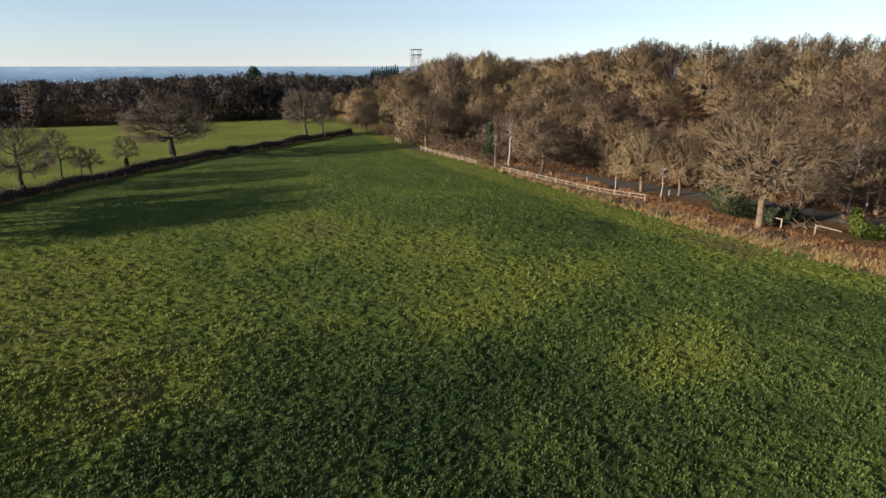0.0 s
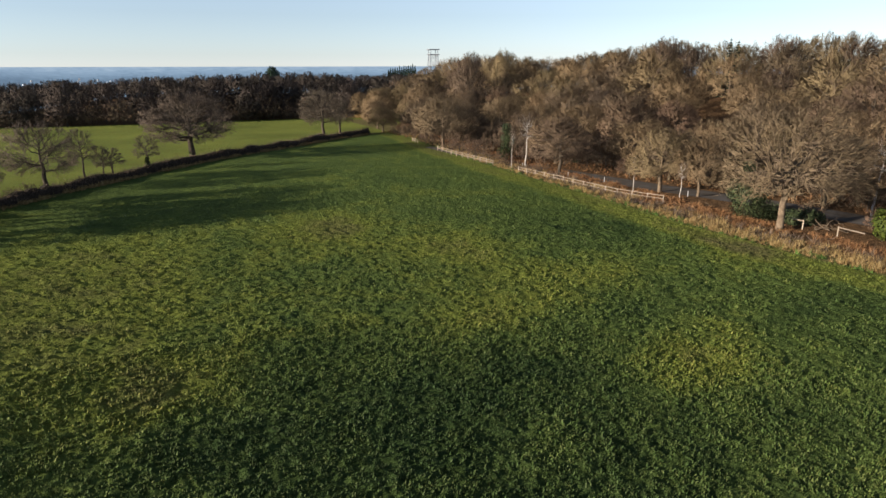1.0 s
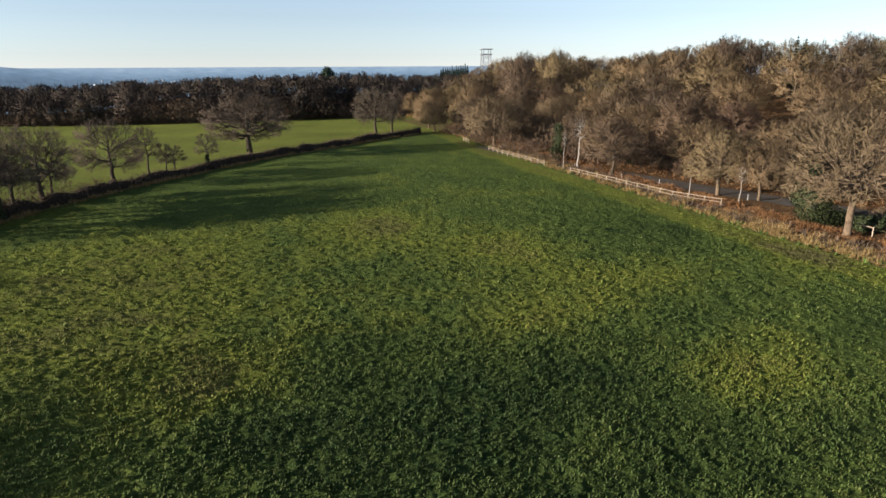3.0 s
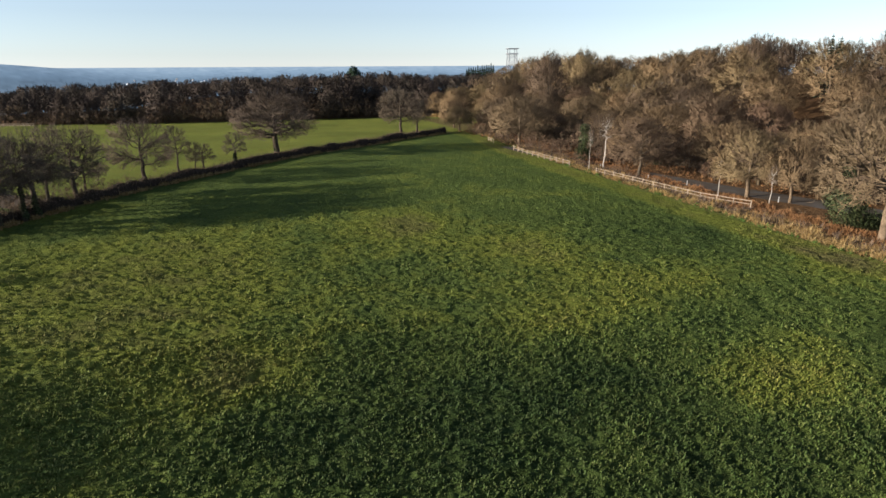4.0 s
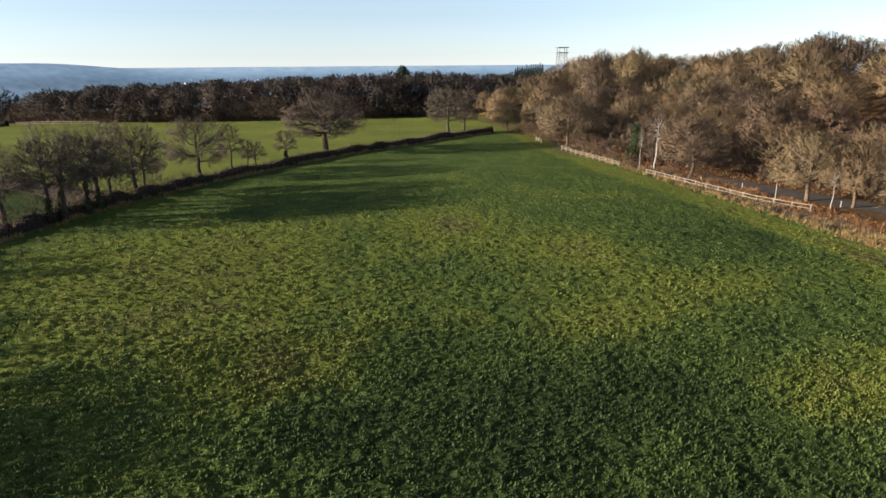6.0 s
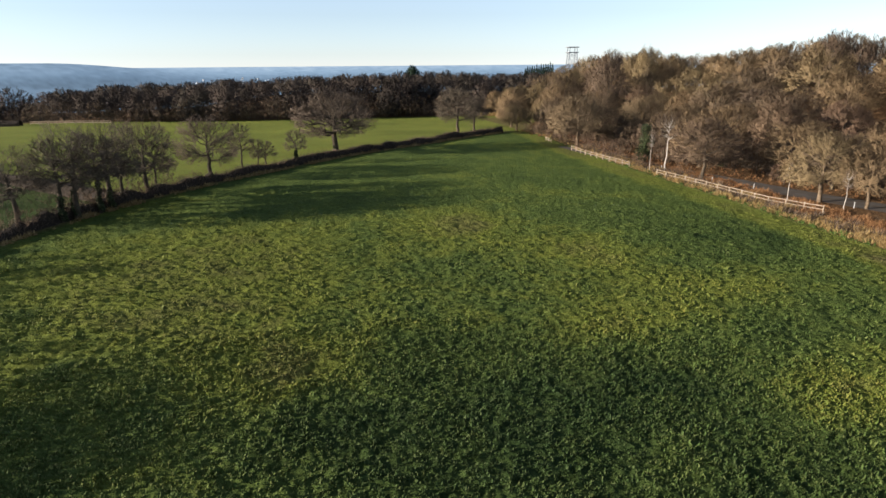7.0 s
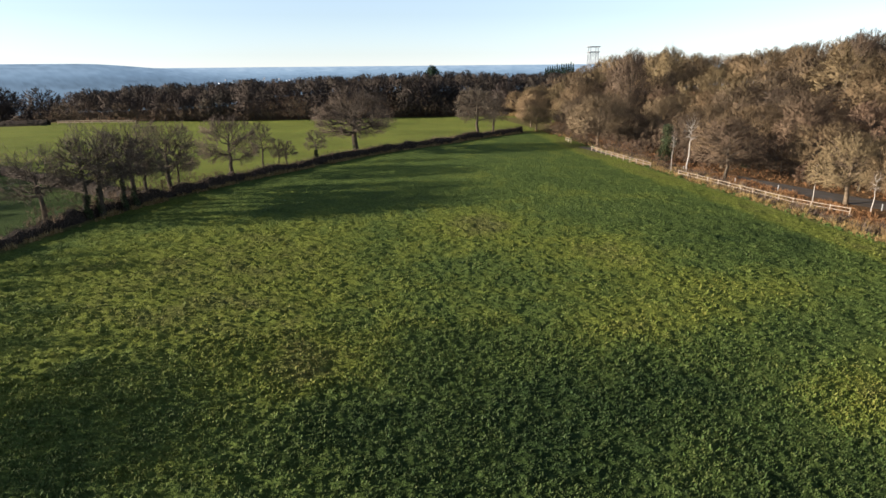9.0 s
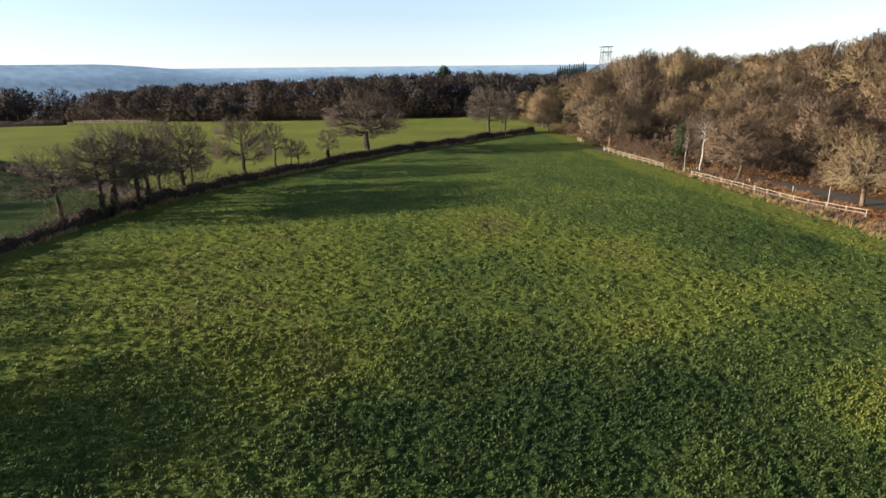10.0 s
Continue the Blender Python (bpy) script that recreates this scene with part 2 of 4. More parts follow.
def ground_material():
    m, nt, b = node_mat("ground_cover", 1.0)
    b.inputs["Specular IOR Level"].default_value = 0.03
    at = nt.nodes.new("ShaderNodeAttribute")
    at.attribute_name = "zone"
    sep = nt.nodes.new("ShaderNodeSeparateColor")
    nt.links.new(at.outputs["Color"], sep.inputs[0])
    big, mid, fine = noise_of(nt, 0.045, 3), noise_of(nt, 0.35, 4), noise_of(nt, 1.9, 5, 0.7)
    pasture = ramp(nt, fine, [(0.3, (0.085, 0.108, 0.022)), (0.7, (0.145, 0.172, 0.037))])
    pasture = mix(nt, ramp(nt, mid, [(0.35, (0, 0, 0)), (0.7, (0.7, 0.7, 0.7))]), pasture, (0.12, 0.118, 0.025))
    pasture = mix(nt, 1.0, pasture, ramp(nt, big, [(0.3, (0.75, 0.78, 0.8)), (0.7, (1.2, 1.15, 1.1))]), "MULTIPLY")
    crop = ramp(nt, at.outputs["Alpha"], CROP_STOPS)
    crop = mix(nt, 1.0, crop, ramp(nt, fine, [(0.3, (0.5, 0.5, 0.5)), (0.5, (0.95, 0.95, 0.95)), (0.72, (1.4, 1.35, 1.4))]), "MULTIPLY")
    litter = ramp(nt, fine, [(0.3, (0.045, 0.026, 0.013)), (0.7, (0.14, 0.085, 0.042))])
    verge = ramp(nt, fine, [(0.3, (0.05, 0.045, 0.016)), (0.7, (0.15, 0.125, 0.055))])
    c = mix(nt, sep.outputs[0], pasture, crop)
    c = mix(nt, sep.outputs[1], c, verge)
    c = mix(nt, sep.outputs[2], c, litter)
    nt.links.new(c, b.inputs["Base Color"])
    bump(nt, b, noise_of(nt, 1.5, 6, 0.75), 1.0, 0.55)
    return m


MAT_GROUND = ground_material()


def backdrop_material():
    m, nt, b = node_mat("hazed_distant_country", 1.0)
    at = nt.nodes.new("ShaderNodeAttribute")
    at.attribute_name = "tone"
    # distance haze painted into the colour: bluish, paler up the ramp
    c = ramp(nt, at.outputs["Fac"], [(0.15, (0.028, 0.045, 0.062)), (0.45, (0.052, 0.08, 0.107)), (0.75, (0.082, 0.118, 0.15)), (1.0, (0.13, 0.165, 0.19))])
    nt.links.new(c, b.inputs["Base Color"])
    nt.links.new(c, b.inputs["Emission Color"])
    # glows a little, in place of light scattered by haze
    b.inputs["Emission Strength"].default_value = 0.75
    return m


# ---- ground: one sheet to the horizon ----
def build_ground():
    az = np.concatenate([np.arange(-60, 43, 0.22), np.arange(43, 300, 4.0)])
    rs = np.concatenate([[0.01, 3, 8, 14], np.arange(20, 50, 0.17), np.arange(50, 80, 0.24), np.arange(80, 125, 0.6), np.arange(125, 280, 2.0), np.geomspace(282, 4950, 50)])
    A, Rr = np.meshgrid(np.radians(az), rs)
    x, y = (Rr * np.sin(A) + 3 * np.clip(1 - Rr / 14, 0, 1)).ravel(), (Rr * np.cos(A)).ravel()
    z = height(x, y)
    crop = smooth(0.0, 2.0, side_of(HEDGE, x, y)) * smooth(0.0, 2.0, side_of(EDGE, x, y)) * (y < 190)
    e = side_of(EDGE, x, y)
    verge = smooth(1.5, -0.3, e) * smooth(-14, -8, e) * (y < 240)
    hedge = side_of(HEDGE, x, y)
    verge = np.maximum(verge, smooth(-3, -1, hedge) * smooth(3, 1.0, hedge) * (y < 190))
    wood = smooth(4, 7, -e) * (y > -200)
    wood = np.where((x < -22) & (y > 150), smooth(1, 5, -side_of(WOOD_FAR, x, y)), wood)
    wood = np.where((x < -20) & (y <= 190), 0, wood)
    r = np.hypot(x, y)
    z = z + clods(x, y) * crop
    na, nr = len(az), len(rs)
    idx = np.arange(na * nr).reshape(nr, na)
    nxt = np.roll(idx, -1, axis=1)
    faces = np.stack([idx[:-1], idx[1:], nxt[1:], nxt[:-1]], -1).reshape(-1, 4)
    me = bpy.data.meshes.new("ground")
    me.vertices.add(len(x))
    me.vertices.foreach_set("co", np.stack([x, y, z], 1).astype(np.float32).ravel())
    me.loops.add(faces.size)
    me.loops.foreach_set("vertex_index", faces[:, ::-1].astype(np.int32).ravel())
    me.polygons.add(len(faces))
    me.polygons.foreach_set("loop_start", np.arange(0, faces.size, 4, dtype=np.int32))
    me.update(calc_edges=True)
    me.polygons.foreach_set("use_smooth", np.ones(len(faces), bool))
    col = me.color_attributes.new("zone", "FLOAT_COLOR", "POINT")
    # lower field: darkest green throughout, its shade put into the colour
    state = np.where(hedge < -1, 0.0, dryness_and_light(x, y))
    crop = np.maximum(crop, 0.9 * smooth(-1, -3, hedge) * (side_of(CROSS, x, y) > 0) * (x < -50))
    col.data.foreach_set("color", np.stack([crop, verge, wood, state], 1).astype(np.float32).ravel())
    ob = part("ground", me, MAT_GROUND)
    return tagged(ob, "green crop field, pasture and leaf-littered wood floor", "ground", kind="structure")


build_ground()


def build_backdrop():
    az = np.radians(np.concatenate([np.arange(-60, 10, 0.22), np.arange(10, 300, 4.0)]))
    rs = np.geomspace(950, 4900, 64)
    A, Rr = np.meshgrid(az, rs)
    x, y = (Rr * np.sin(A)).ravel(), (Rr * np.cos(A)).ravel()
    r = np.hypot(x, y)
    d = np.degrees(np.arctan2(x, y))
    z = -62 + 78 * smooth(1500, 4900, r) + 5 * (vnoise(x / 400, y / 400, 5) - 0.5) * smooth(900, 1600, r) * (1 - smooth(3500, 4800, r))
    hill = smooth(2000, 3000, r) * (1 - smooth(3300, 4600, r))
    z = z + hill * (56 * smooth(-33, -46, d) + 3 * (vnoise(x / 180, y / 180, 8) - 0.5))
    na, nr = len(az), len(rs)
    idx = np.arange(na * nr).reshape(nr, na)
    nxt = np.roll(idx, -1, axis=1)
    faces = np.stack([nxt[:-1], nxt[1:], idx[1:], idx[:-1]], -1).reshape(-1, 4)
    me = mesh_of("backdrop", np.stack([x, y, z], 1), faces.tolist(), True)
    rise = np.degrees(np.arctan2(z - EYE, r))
    # paler towards the horizon: the haze is part of this tone
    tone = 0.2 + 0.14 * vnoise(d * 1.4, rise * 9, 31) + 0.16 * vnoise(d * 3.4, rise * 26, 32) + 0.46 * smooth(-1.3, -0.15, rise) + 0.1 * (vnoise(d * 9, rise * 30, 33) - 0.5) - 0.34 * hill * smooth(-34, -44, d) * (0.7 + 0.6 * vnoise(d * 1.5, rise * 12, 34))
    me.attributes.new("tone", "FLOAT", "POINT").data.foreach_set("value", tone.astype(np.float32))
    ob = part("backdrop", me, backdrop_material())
    return tagged(ob, "distant country with low wooded hills, blue haze painted into its colour", "backdrop", kind="structure")


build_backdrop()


# ---- trees ----
class Wood:
    """Gathers tapering tubes and thin twigs."""

    def __init__(self, seed):
        self.rng = np.random.default_rng(seed)
        self.v, self.f, self.q = [], [], []

    def tube(self, pts, radii, sides):
        pts = np.asarray(pts, float)
        base = len(self.v)
        for i, p in enumerate(pts):
            d = pts[min(i + 1, len(pts) - 1)] - pts[max(i - 1, 0)]
            d = d / (np.linalg.norm(d) + 1e-9)
            a = np.cross(d, (0.31, 0.95, 0.1) if abs(d[2]) > 0.6 else (0, 0, 1))
            a /= np.linalg.norm(a) + 1e-9
            b = np.cross(d, a)
            for k in range(sides):
                w = 2 * math.pi * k / sides
                self.v.append(p + radii[i] * (a * math.cos(w) + b * math.sin(w)))
        for i in range(len(pts) - 1):
            for k in range(sides):
                s, e = base + i * sides, base + (i + 1) * sides
                self.f.append((s + k, s + (k + 1) % sides, e + (k + 1) % sides, e + k))

    def twig(self, p, q, w):
        """Many twigs at once: arrays n x 3, drawn as narrow tapering slips."""
        d = q - p
        side = np.cross(d, self.rng.normal(size=d.shape))
        side /= np.linalg.norm(side, axis=1)[:, None] + 1e-9
        self.q.append(np.stack([p - side * w, p + side * w, q], 1))


def bend(rng, p, q, n, up, wob):
    """A crooked line from p to q that first runs outward and then turns up (or hangs, with up below 0)."""
    t = np.linspace(0, 1, n)[:, None]
    line = p + (q - p) * t
    length = np.linalg.norm(q - p)
    line[:, 2] -= up * length * (t[:, 0] * (1 - t[:, 0]))
    line[1:-1] += rng.normal(size=(n - 2, 3)) * wob * length
    return line


def unit(v):
    return v / (np.linalg.norm(v, axis=-1, keepdims=True) + 1e-9)


def ring_of(rng, n, z0, z1, jitter=0.12):
    """Directions spread evenly over a part of the sphere, between two heights."""
    k = np.arange(n) + 0.5
    z = z1 + (z0 - z1) * k / n
    a = k * 2.39996 + rng.uniform(0, 6.283)
    r = np.sqrt(np.clip(1 - z * z, 0, 1))
    return unit(np.stack([r * np.cos(a), r * np.sin(a), z], 1) + rng.normal(size=(n, 3)) * jitter)


def at_lines(lines, t):
    """Points at the shares t (n x m) of n crooked lines (n x k x 3)."""
    k = lines.shape[1] - 1
    u = np.clip(t * k, 0, k - 1e-6)
    i = u.astype(int)
    w = (u - i)[..., None]
    n = np.arange(len(lines))[:, None]
    return lines[n, i] * (1 - w) + lines[n, i + 1] * w


def grow(seed, h=14.0, rad=7.0, trunk=0.4, low=0.2, limbs=9, boughs=90, sprays=8, twigs=8, twig_w=0.03, twig_l=0.65, lean=0.0, base=-0.5, lobes=13, lump=0.24, fan=0.5, hang=0.0, wig=0.06, soft=0.7, lite=False, thick=1.0, reach=0.3, belly=0.42):
    """The meshes of one bare tree: trunk with limbs and boughs, and the crown's fine twigs, which fill a lobed dome."""
    w = Wood(seed)
    rng = w.rng
    cb = h * low
    cz = cb + (h - cb) * belly
    mid = np.array([lean * h * 0.2, 0, cz])
    lobe = ring_of(rng, lobes, base * 0.8, 1.0, 0.2)

    def shell(d):
        """How far the crown reaches along the directions d."""
        near = np.arccos(np.clip(d @ lobe.T, -1, 1)).min(1)
        k = 1.0 - lump + lump * np.exp(-(near / 0.46) ** 2)
        up = np.where(d[:, 2:] > 0, (h - cz), (cz - cb))
        return d * np.concatenate([np.full((len(d), 2), rad), up], 1) * k[:, None]

    def inside(p):
        v = p - mid
        d = unit(v / np.where(v[..., 2:] > 0, (rad, rad, h - cz), (rad, rad, cz - cb)))
        top = np.linalg.norm(shell(d.reshape(-1, 3)), axis=1).reshape(v.shape[:-1])
        k = np.minimum(1, top / (np.linalg.norm(v, axis=-1) + 1e-9))
        return mid + v * k[..., None]

    top = np.array([lean * h * 0.25, 0, cb + (h - cb) * 0.55])
    stem = bend(rng, np.zeros(3), top, 7, 0, 0.012)
    stem[0] = (0, 0, -0.3)
    w.tube(stem, trunk * np.array([1.3, 1.02, 0.92, 0.8, 0.6, 0.42, 0.22]), 8)
    ld = ring_of(rng, limbs, base * 0.5, 0.9, 0.15)
    lines = []
    for d, tip in zip(ld, mid + 0.66 * shell(ld)):
        rise = cb * 0.8 + (top[2] - cb * 0.8) * (0.15 + fan * max(0.0, 0.5 + 0.5 * d[2]))
        u = min(5.99, 6 * rise / top[2])
        p = stem[int(u)] + (stem[int(u) + 1] - stem[int(u)]) * (u - int(u))
        line = bend(rng, p, tip, 7, 0.18, wig)
        lines.append(line)
        w.tube(line[::2] if lite else line, thick * trunk * (0.5 - 0.2 * d[2]) * np.linspace(1, 0.22, 4 if lite else 7), 4 if lite else 5)
    lines = np.array(lines)
    bd = ring_of(rng, boughs, base, 1.0, 0.16)
    tips = mid + shell(bd) * rng.uniform(0.82, 1.0, (boughs, 1))
    own = (bd @ ld.T).argmax(1)
    starts = at_lines(lines[own], rng.uniform(0.3, 0.98, (boughs, 1)))[:, 0]
    run = np.stack([bend(rng, p, q, 5, 0.12, wig * 1.2) for p, q in zip(starts, tips)])
    for i, line in enumerate(run):
        r0 = thick * trunk * rng.uniform(0.1, 0.17)
        if lite or i % 3 and boughs > 200:
            w.twig(line[:-1:2], line[2::2], r0)
        else:
            w.tube(line, r0 * np.linspace(1, 0.25, 5), 3)
    t = rng.uniform(reach, 1.0, (boughs, sprays))
    p = at_lines(run, t)
    way = unit(run[:, -1:] - run[:, :1])
    out = unit((p - mid) / (rad, rad, h - cz))
    d = unit(way * 0.5 + out * 0.7 + rng.normal(size=p.shape) * 0.5 + (0, 0, 0.15 - hang))
    q = inside(p + d * rad * rng.uniform(0.12, 0.26, p.shape[:2] + (1,)))
    p, q = p.reshape(-1, 3), q.reshape(-1, 3)
    w.twig(p, q, twig_w * 1.25)
    n = len(p)
    for _ in range(twigs):
        s = p + (q - p) * rng.uniform(0.1, 1.0, (n, 1))
        d = unit(unit(q - p) * 0.9 + rng.normal(size=(n, 3)) * 0.5 + (0, 0, 0.1 - hang))
        w.twig(s, s + d * twig_l * rng.uniform(0.5, 1.3, (n, 1)), twig_w)
    tri = np.concatenate(w.q)
    c = tri.mean(1)
    heart = mid + 0.6 * shell(lobe)
    hub = heart[np.linalg.norm(c[:, None] - heart[None], axis=2).argmin(1)] * 0.5 + (mid - (0, 0, 0.1 * h)) * 0.5
    return mesh_of("trunk", w.v, w.f, True), slips_mesh("crown", tri, hub, (1, 1, 1), soft)


def tree(name, label, category, meshes, bark, twigs):
    ob = tagged(new(name), label, category)
    part("trunk", meshes[0], bark, ob)
    part("crown", meshes[1], twigs, ob)
    return ob


placed = {}


def plant(key, x, y, scale=1.0, turn=None, sink=0.0, sx=1.0, label="", group=""):
    """Stand the next tree of a kind at its place."""
    maker = KINDS[key]
    turn = random.uniform(0, 360) if turn is None else turn
    m = pose(x, y, hz(x, y) - sink, 0, 0, turn) @ Matrix.Diagonal((scale * sx, scale * sx, scale, 1))
    if key not in placed:
        placed[key] = maker()
        ob = placed[key]
        ob.matrix_basis = m
    else:
        src = placed[key]
        ob = copy_thing(src, m @ Matrix.Diagonal((1 / src.scale[0], 1 / src.scale[1], 1 / src.scale[2], 1)))
    return tagged(ob, label, group=group)


def kind(name, label, cat, bark, crown, seed, **kw):
    return lambda: tree(name, label, cat, grow(seed, **kw), bark, crown)


OAK, TREE = "bare winter oak with a broad rounded crown", "tree"
WOODED = dict(boughs=270, sprays=6, twigs=7, twig_w=0.03, twig_l=0.7, soft=0.78, belly=0.3, base=-0.4, reach=0.35, lobes=9)
DEEP = dict(boughs=240, sprays=5, twigs=7, twig_w=0.04, twig_l=0.8, lite=True, soft=0.8, belly=0.3, base=-0.4, reach=0.4, lobes=9)
FAR = dict(boughs=150, sprays=4, twigs=4, twig_w=0.12, twig_l=0.8, reach=0.4, lite=True, soft=0.88, base=-0.95)
KINDS = {
    "near_oak": kind("oak_tree", "large bare oak with a thick sunlit trunk at the field edge", TREE, MAT_BARK, MAT_TWIG_OAK, 3, h=17.5, rad=10.4, trunk=0.43, low=0.12, limbs=16, boughs=190, sprays=9, twigs=8, twig_w=0.026, twig_l=0.7, wig=0.1, thick=1.2, soft=0.6, lump=0.34, base=-0.6, fan=0.7, belly=0.38, reach=0.55),
    "hedge_oak": kind("oak_tree", "broad bare oak standing in the hedge line", TREE, MAT_BARK_DARK, MAT_TWIG_HEDGE, 5, h=16.2, rad=11.2, trunk=0.66, low=0.08, limbs=16, boughs=200, sprays=10, twigs=9, twig_w=0.023, twig_l=0.7, wig=0.06, base=-0.6, soft=0.5, fan=0.8, thick=1.0, belly=0.4, reach=0.35, lump=0.3),
    "round": kind("hedgerow_tree", "round-headed bare tree in the hedge line", TREE, MAT_BARK_DARK, MAT_TWIG_HEDGE, 8, h=12.5, rad=6.4, trunk=0.36, low=0.1, limbs=13, boughs=170, sprays=8, twigs=8, twig_w=0.022, twig_l=0.5, wig=0.05, fan=0.8, soft=0.45, lump=0.18, base=-0.6, thick=0.8),
    "crooked": kind("hedgerow_tree", "crooked bare tree with open crown in the hedge line", TREE, MAT_BARK_DARK, MAT_TWIG_HEDGE, 11, h=12, rad=6.6, trunk=0.38, low=0.1, limbs=13, boughs=140, sprays=6, twigs=7, twig_w=0.016, twig_l=0.55, lean=0.25, wig=0.1, fan=0.85, soft=0.4, lump=0.35, thick=0.85, base=-0.65),
    "slim": kind("hedgerow_tree", "slim young bare tree in the hedge line", TREE, MAT_BARK_DARK, MAT_TWIG_HEDGE, 14, h=9.5, rad=2.5, trunk=0.18, low=0.2, limbs=14, boughs=90, sprays=6, twigs=6, twig_w=0.019, twig_l=0.42, fan=1.0, wig=0.05, soft=0.4),
    "wood_a": kind("oak_tree", OAK, TREE, MAT_BARK, MAT_TWIG_OAK, 21, h=14, rad=8.6, trunk=0.34, low=0.14, **WOODED),
    "wood_b": kind("oak_tree", OAK, TREE, MAT_BARK, MAT_TWIG_OAK, 22, h=12.5, rad=8.4, trunk=0.36, low=0.12, wig=0.08, lump=0.3, **WOODED),
    "wood_c": kind("woodland_tree", "tall bare broadleaved tree in the wood", TREE, MAT_BARK, MAT_TWIG_OAK, 23, h=15, rad=6.8, trunk=0.3, low=0.2, fan=0.8, **WOODED),
    "wood_d": kind("woodland_tree", "reddish-brown bare tree in the wood", TREE, MAT_BARK_DARK, MAT_TWIG_RED, 24, h=12, rad=5.6, trunk=0.22, low=0.12, fan=0.9, lump=0.18, **WOODED),
    "wood_e": kind("woodland_tree", "grey-brown bare tree in the wood", TREE, MAT_BARK_DARK, MAT_TWIG_GREY, 25, h=13, rad=7.6, trunk=0.3, low=0.15, wig=0.08, **WOODED),
    "deep_a": kind("oak_tree", "bare oak crown deep in the wood", TREE, MAT_BARK, MAT_TWIG_OAK, 27, h=15, rad=9.0, trunk=0.3, low=0.06, **DEEP),
    "deep_b": kind("woodland_tree", "tall grey-brown bare tree deep in the wood", TREE, MAT_BARK_DARK, MAT_TWIG_GREY, 28, h=15, rad=8.0, trunk=0.28, low=0.06, lump=0.3, **DEEP),
    "far_a": kind("woodland_tree", "bare tree of the dark distant wood edge", TREE, MAT_BARK_DARK, MAT_TWIG_FAR, 31, h=15, rad=7.4, trunk=0.26, low=0.0, **FAR),
    "far_b": kind("woodland_tree", "bare tree of the dark distant wood edge", TREE, MAT_BARK_DARK, MAT_TWIG_FAR, 32, h=16, rad=6.8, trunk=0.26, low=0.0, lump=0.3, **FAR),
    "far_deep": kind("woodland_tree", "bare tree crown within the distant wood", TREE, MAT_BARK_DARK, MAT_TWIG_FAR, 33, h=16, rad=8.5, trunk=0.26, low=0.15, boughs=120, sprays=4, twigs=4, twig_w=0.14, twig_l=0.8, reach=0.4, lite=True, soft=0.85),
    "shrub": kind("woodland_shrub", "low bare shrub at the wood edge", "shrub", MAT_BARK_DARK, MAT_TWIG_RED, 41, h=4.5, rad=2.8, trunk=0.08, low=0.02, limbs=8, boughs=40, sprays=6, twigs=6, twig_w=0.022, twig_l=0.45, fan=0.3, base=-0.7, soft=0.4),
    "thicket": kind("woodland_shrub", "grey-brown bare thicket under the trees", "shrub", MAT_BARK_DARK, MAT_TWIG_GREY, 42, h=6.5, rad=3.6, trunk=0.08, low=0.02, limbs=8, boughs=36, sprays=6, twigs=6, twig_w=0.034, twig_l=0.55, lite=True, fan=0.3, base=-0.8, soft=0.4),
    "birch": kind("birch_tree", "slender white-barked birch behind the fence", TREE, MAT_BIRCH, MAT_TWIG_RED, 51, h=13, rad=2.4, trunk=0.17, low=0.3, limbs=14, boughs=60, sprays=5, twigs=5, twig_w=0.016, twig_l=0.5, hang=0.5, fan=1.1, soft=0.3),
}

# hedge trees, from the camera's end to the far end
for key, x, y, s, turn, sx in [
    ("round", -63, 5, 0.95, 200, 0.9), ("crooked", -64.5, 11, 0.98, 40, 1.0), ("slim", -66, 20, 0.9, 0, 0.8), ("slim", -66.5, 27, 0.7, 50, 1.0),
    ("round", -67.8, 35, 0.4, 90, 0.7), ("round", -68, 40.5, 0.48, 130, 0.9), ("slim", -68.3, 46, 0.5, 10, 1.0),
    ("crooked", -71.9, 60.7, 1.0, 180, 0.95), ("slim", -68.8, 64.5, 1.3, 30, 1.4), ("crooked", -68.5, 66.5, 1.22, 20, 0.75), ("slim", -68.2, 70.5, 1.3, 60, 1.3),
    ("crooked", -68.4, 72.8, 1.2, 150, 0.85), ("slim", -69, 76, 1.15, 90, 1.3), ("round", -69.3, 81.5, 1.05, 100, 0.95), ("slim", -69.5, 84, 1.0, 10, 1.1),
    ("round", -68.6, 97.4, 1.0, 0, 1.0), ("slim", -66.6, 105, 1.12, 20, 1.0), ("slim", -64.6, 107.6, 0.75, 70, 1.0), ("slim", -64.0, 109.5, 0.68, 140, 1.5),
    ("slim", -61.4, 117.4, 0.85, 60, 1.3), ("hedge_oak", -60.3, 135.2, 1.0, 0, 1.0), ("round", -40.3, 180.0, 1.22, 20, 1.0), ("crooked", -36.8, 187.2, 1.1, 60, 0.8),
]:
    plant(key, x, y, s, turn, 0.1, sx, group="trees in the hedge line")

# unseen trees added in the west to throw shade over the lower field
for i in range(9):
    plant("far_b", -118 - 5.2 * i, 38 + 6.0 * i, 0.72 + 0.06 * (i % 3), 40 * i, 0.1, group="trees in the western hedge")

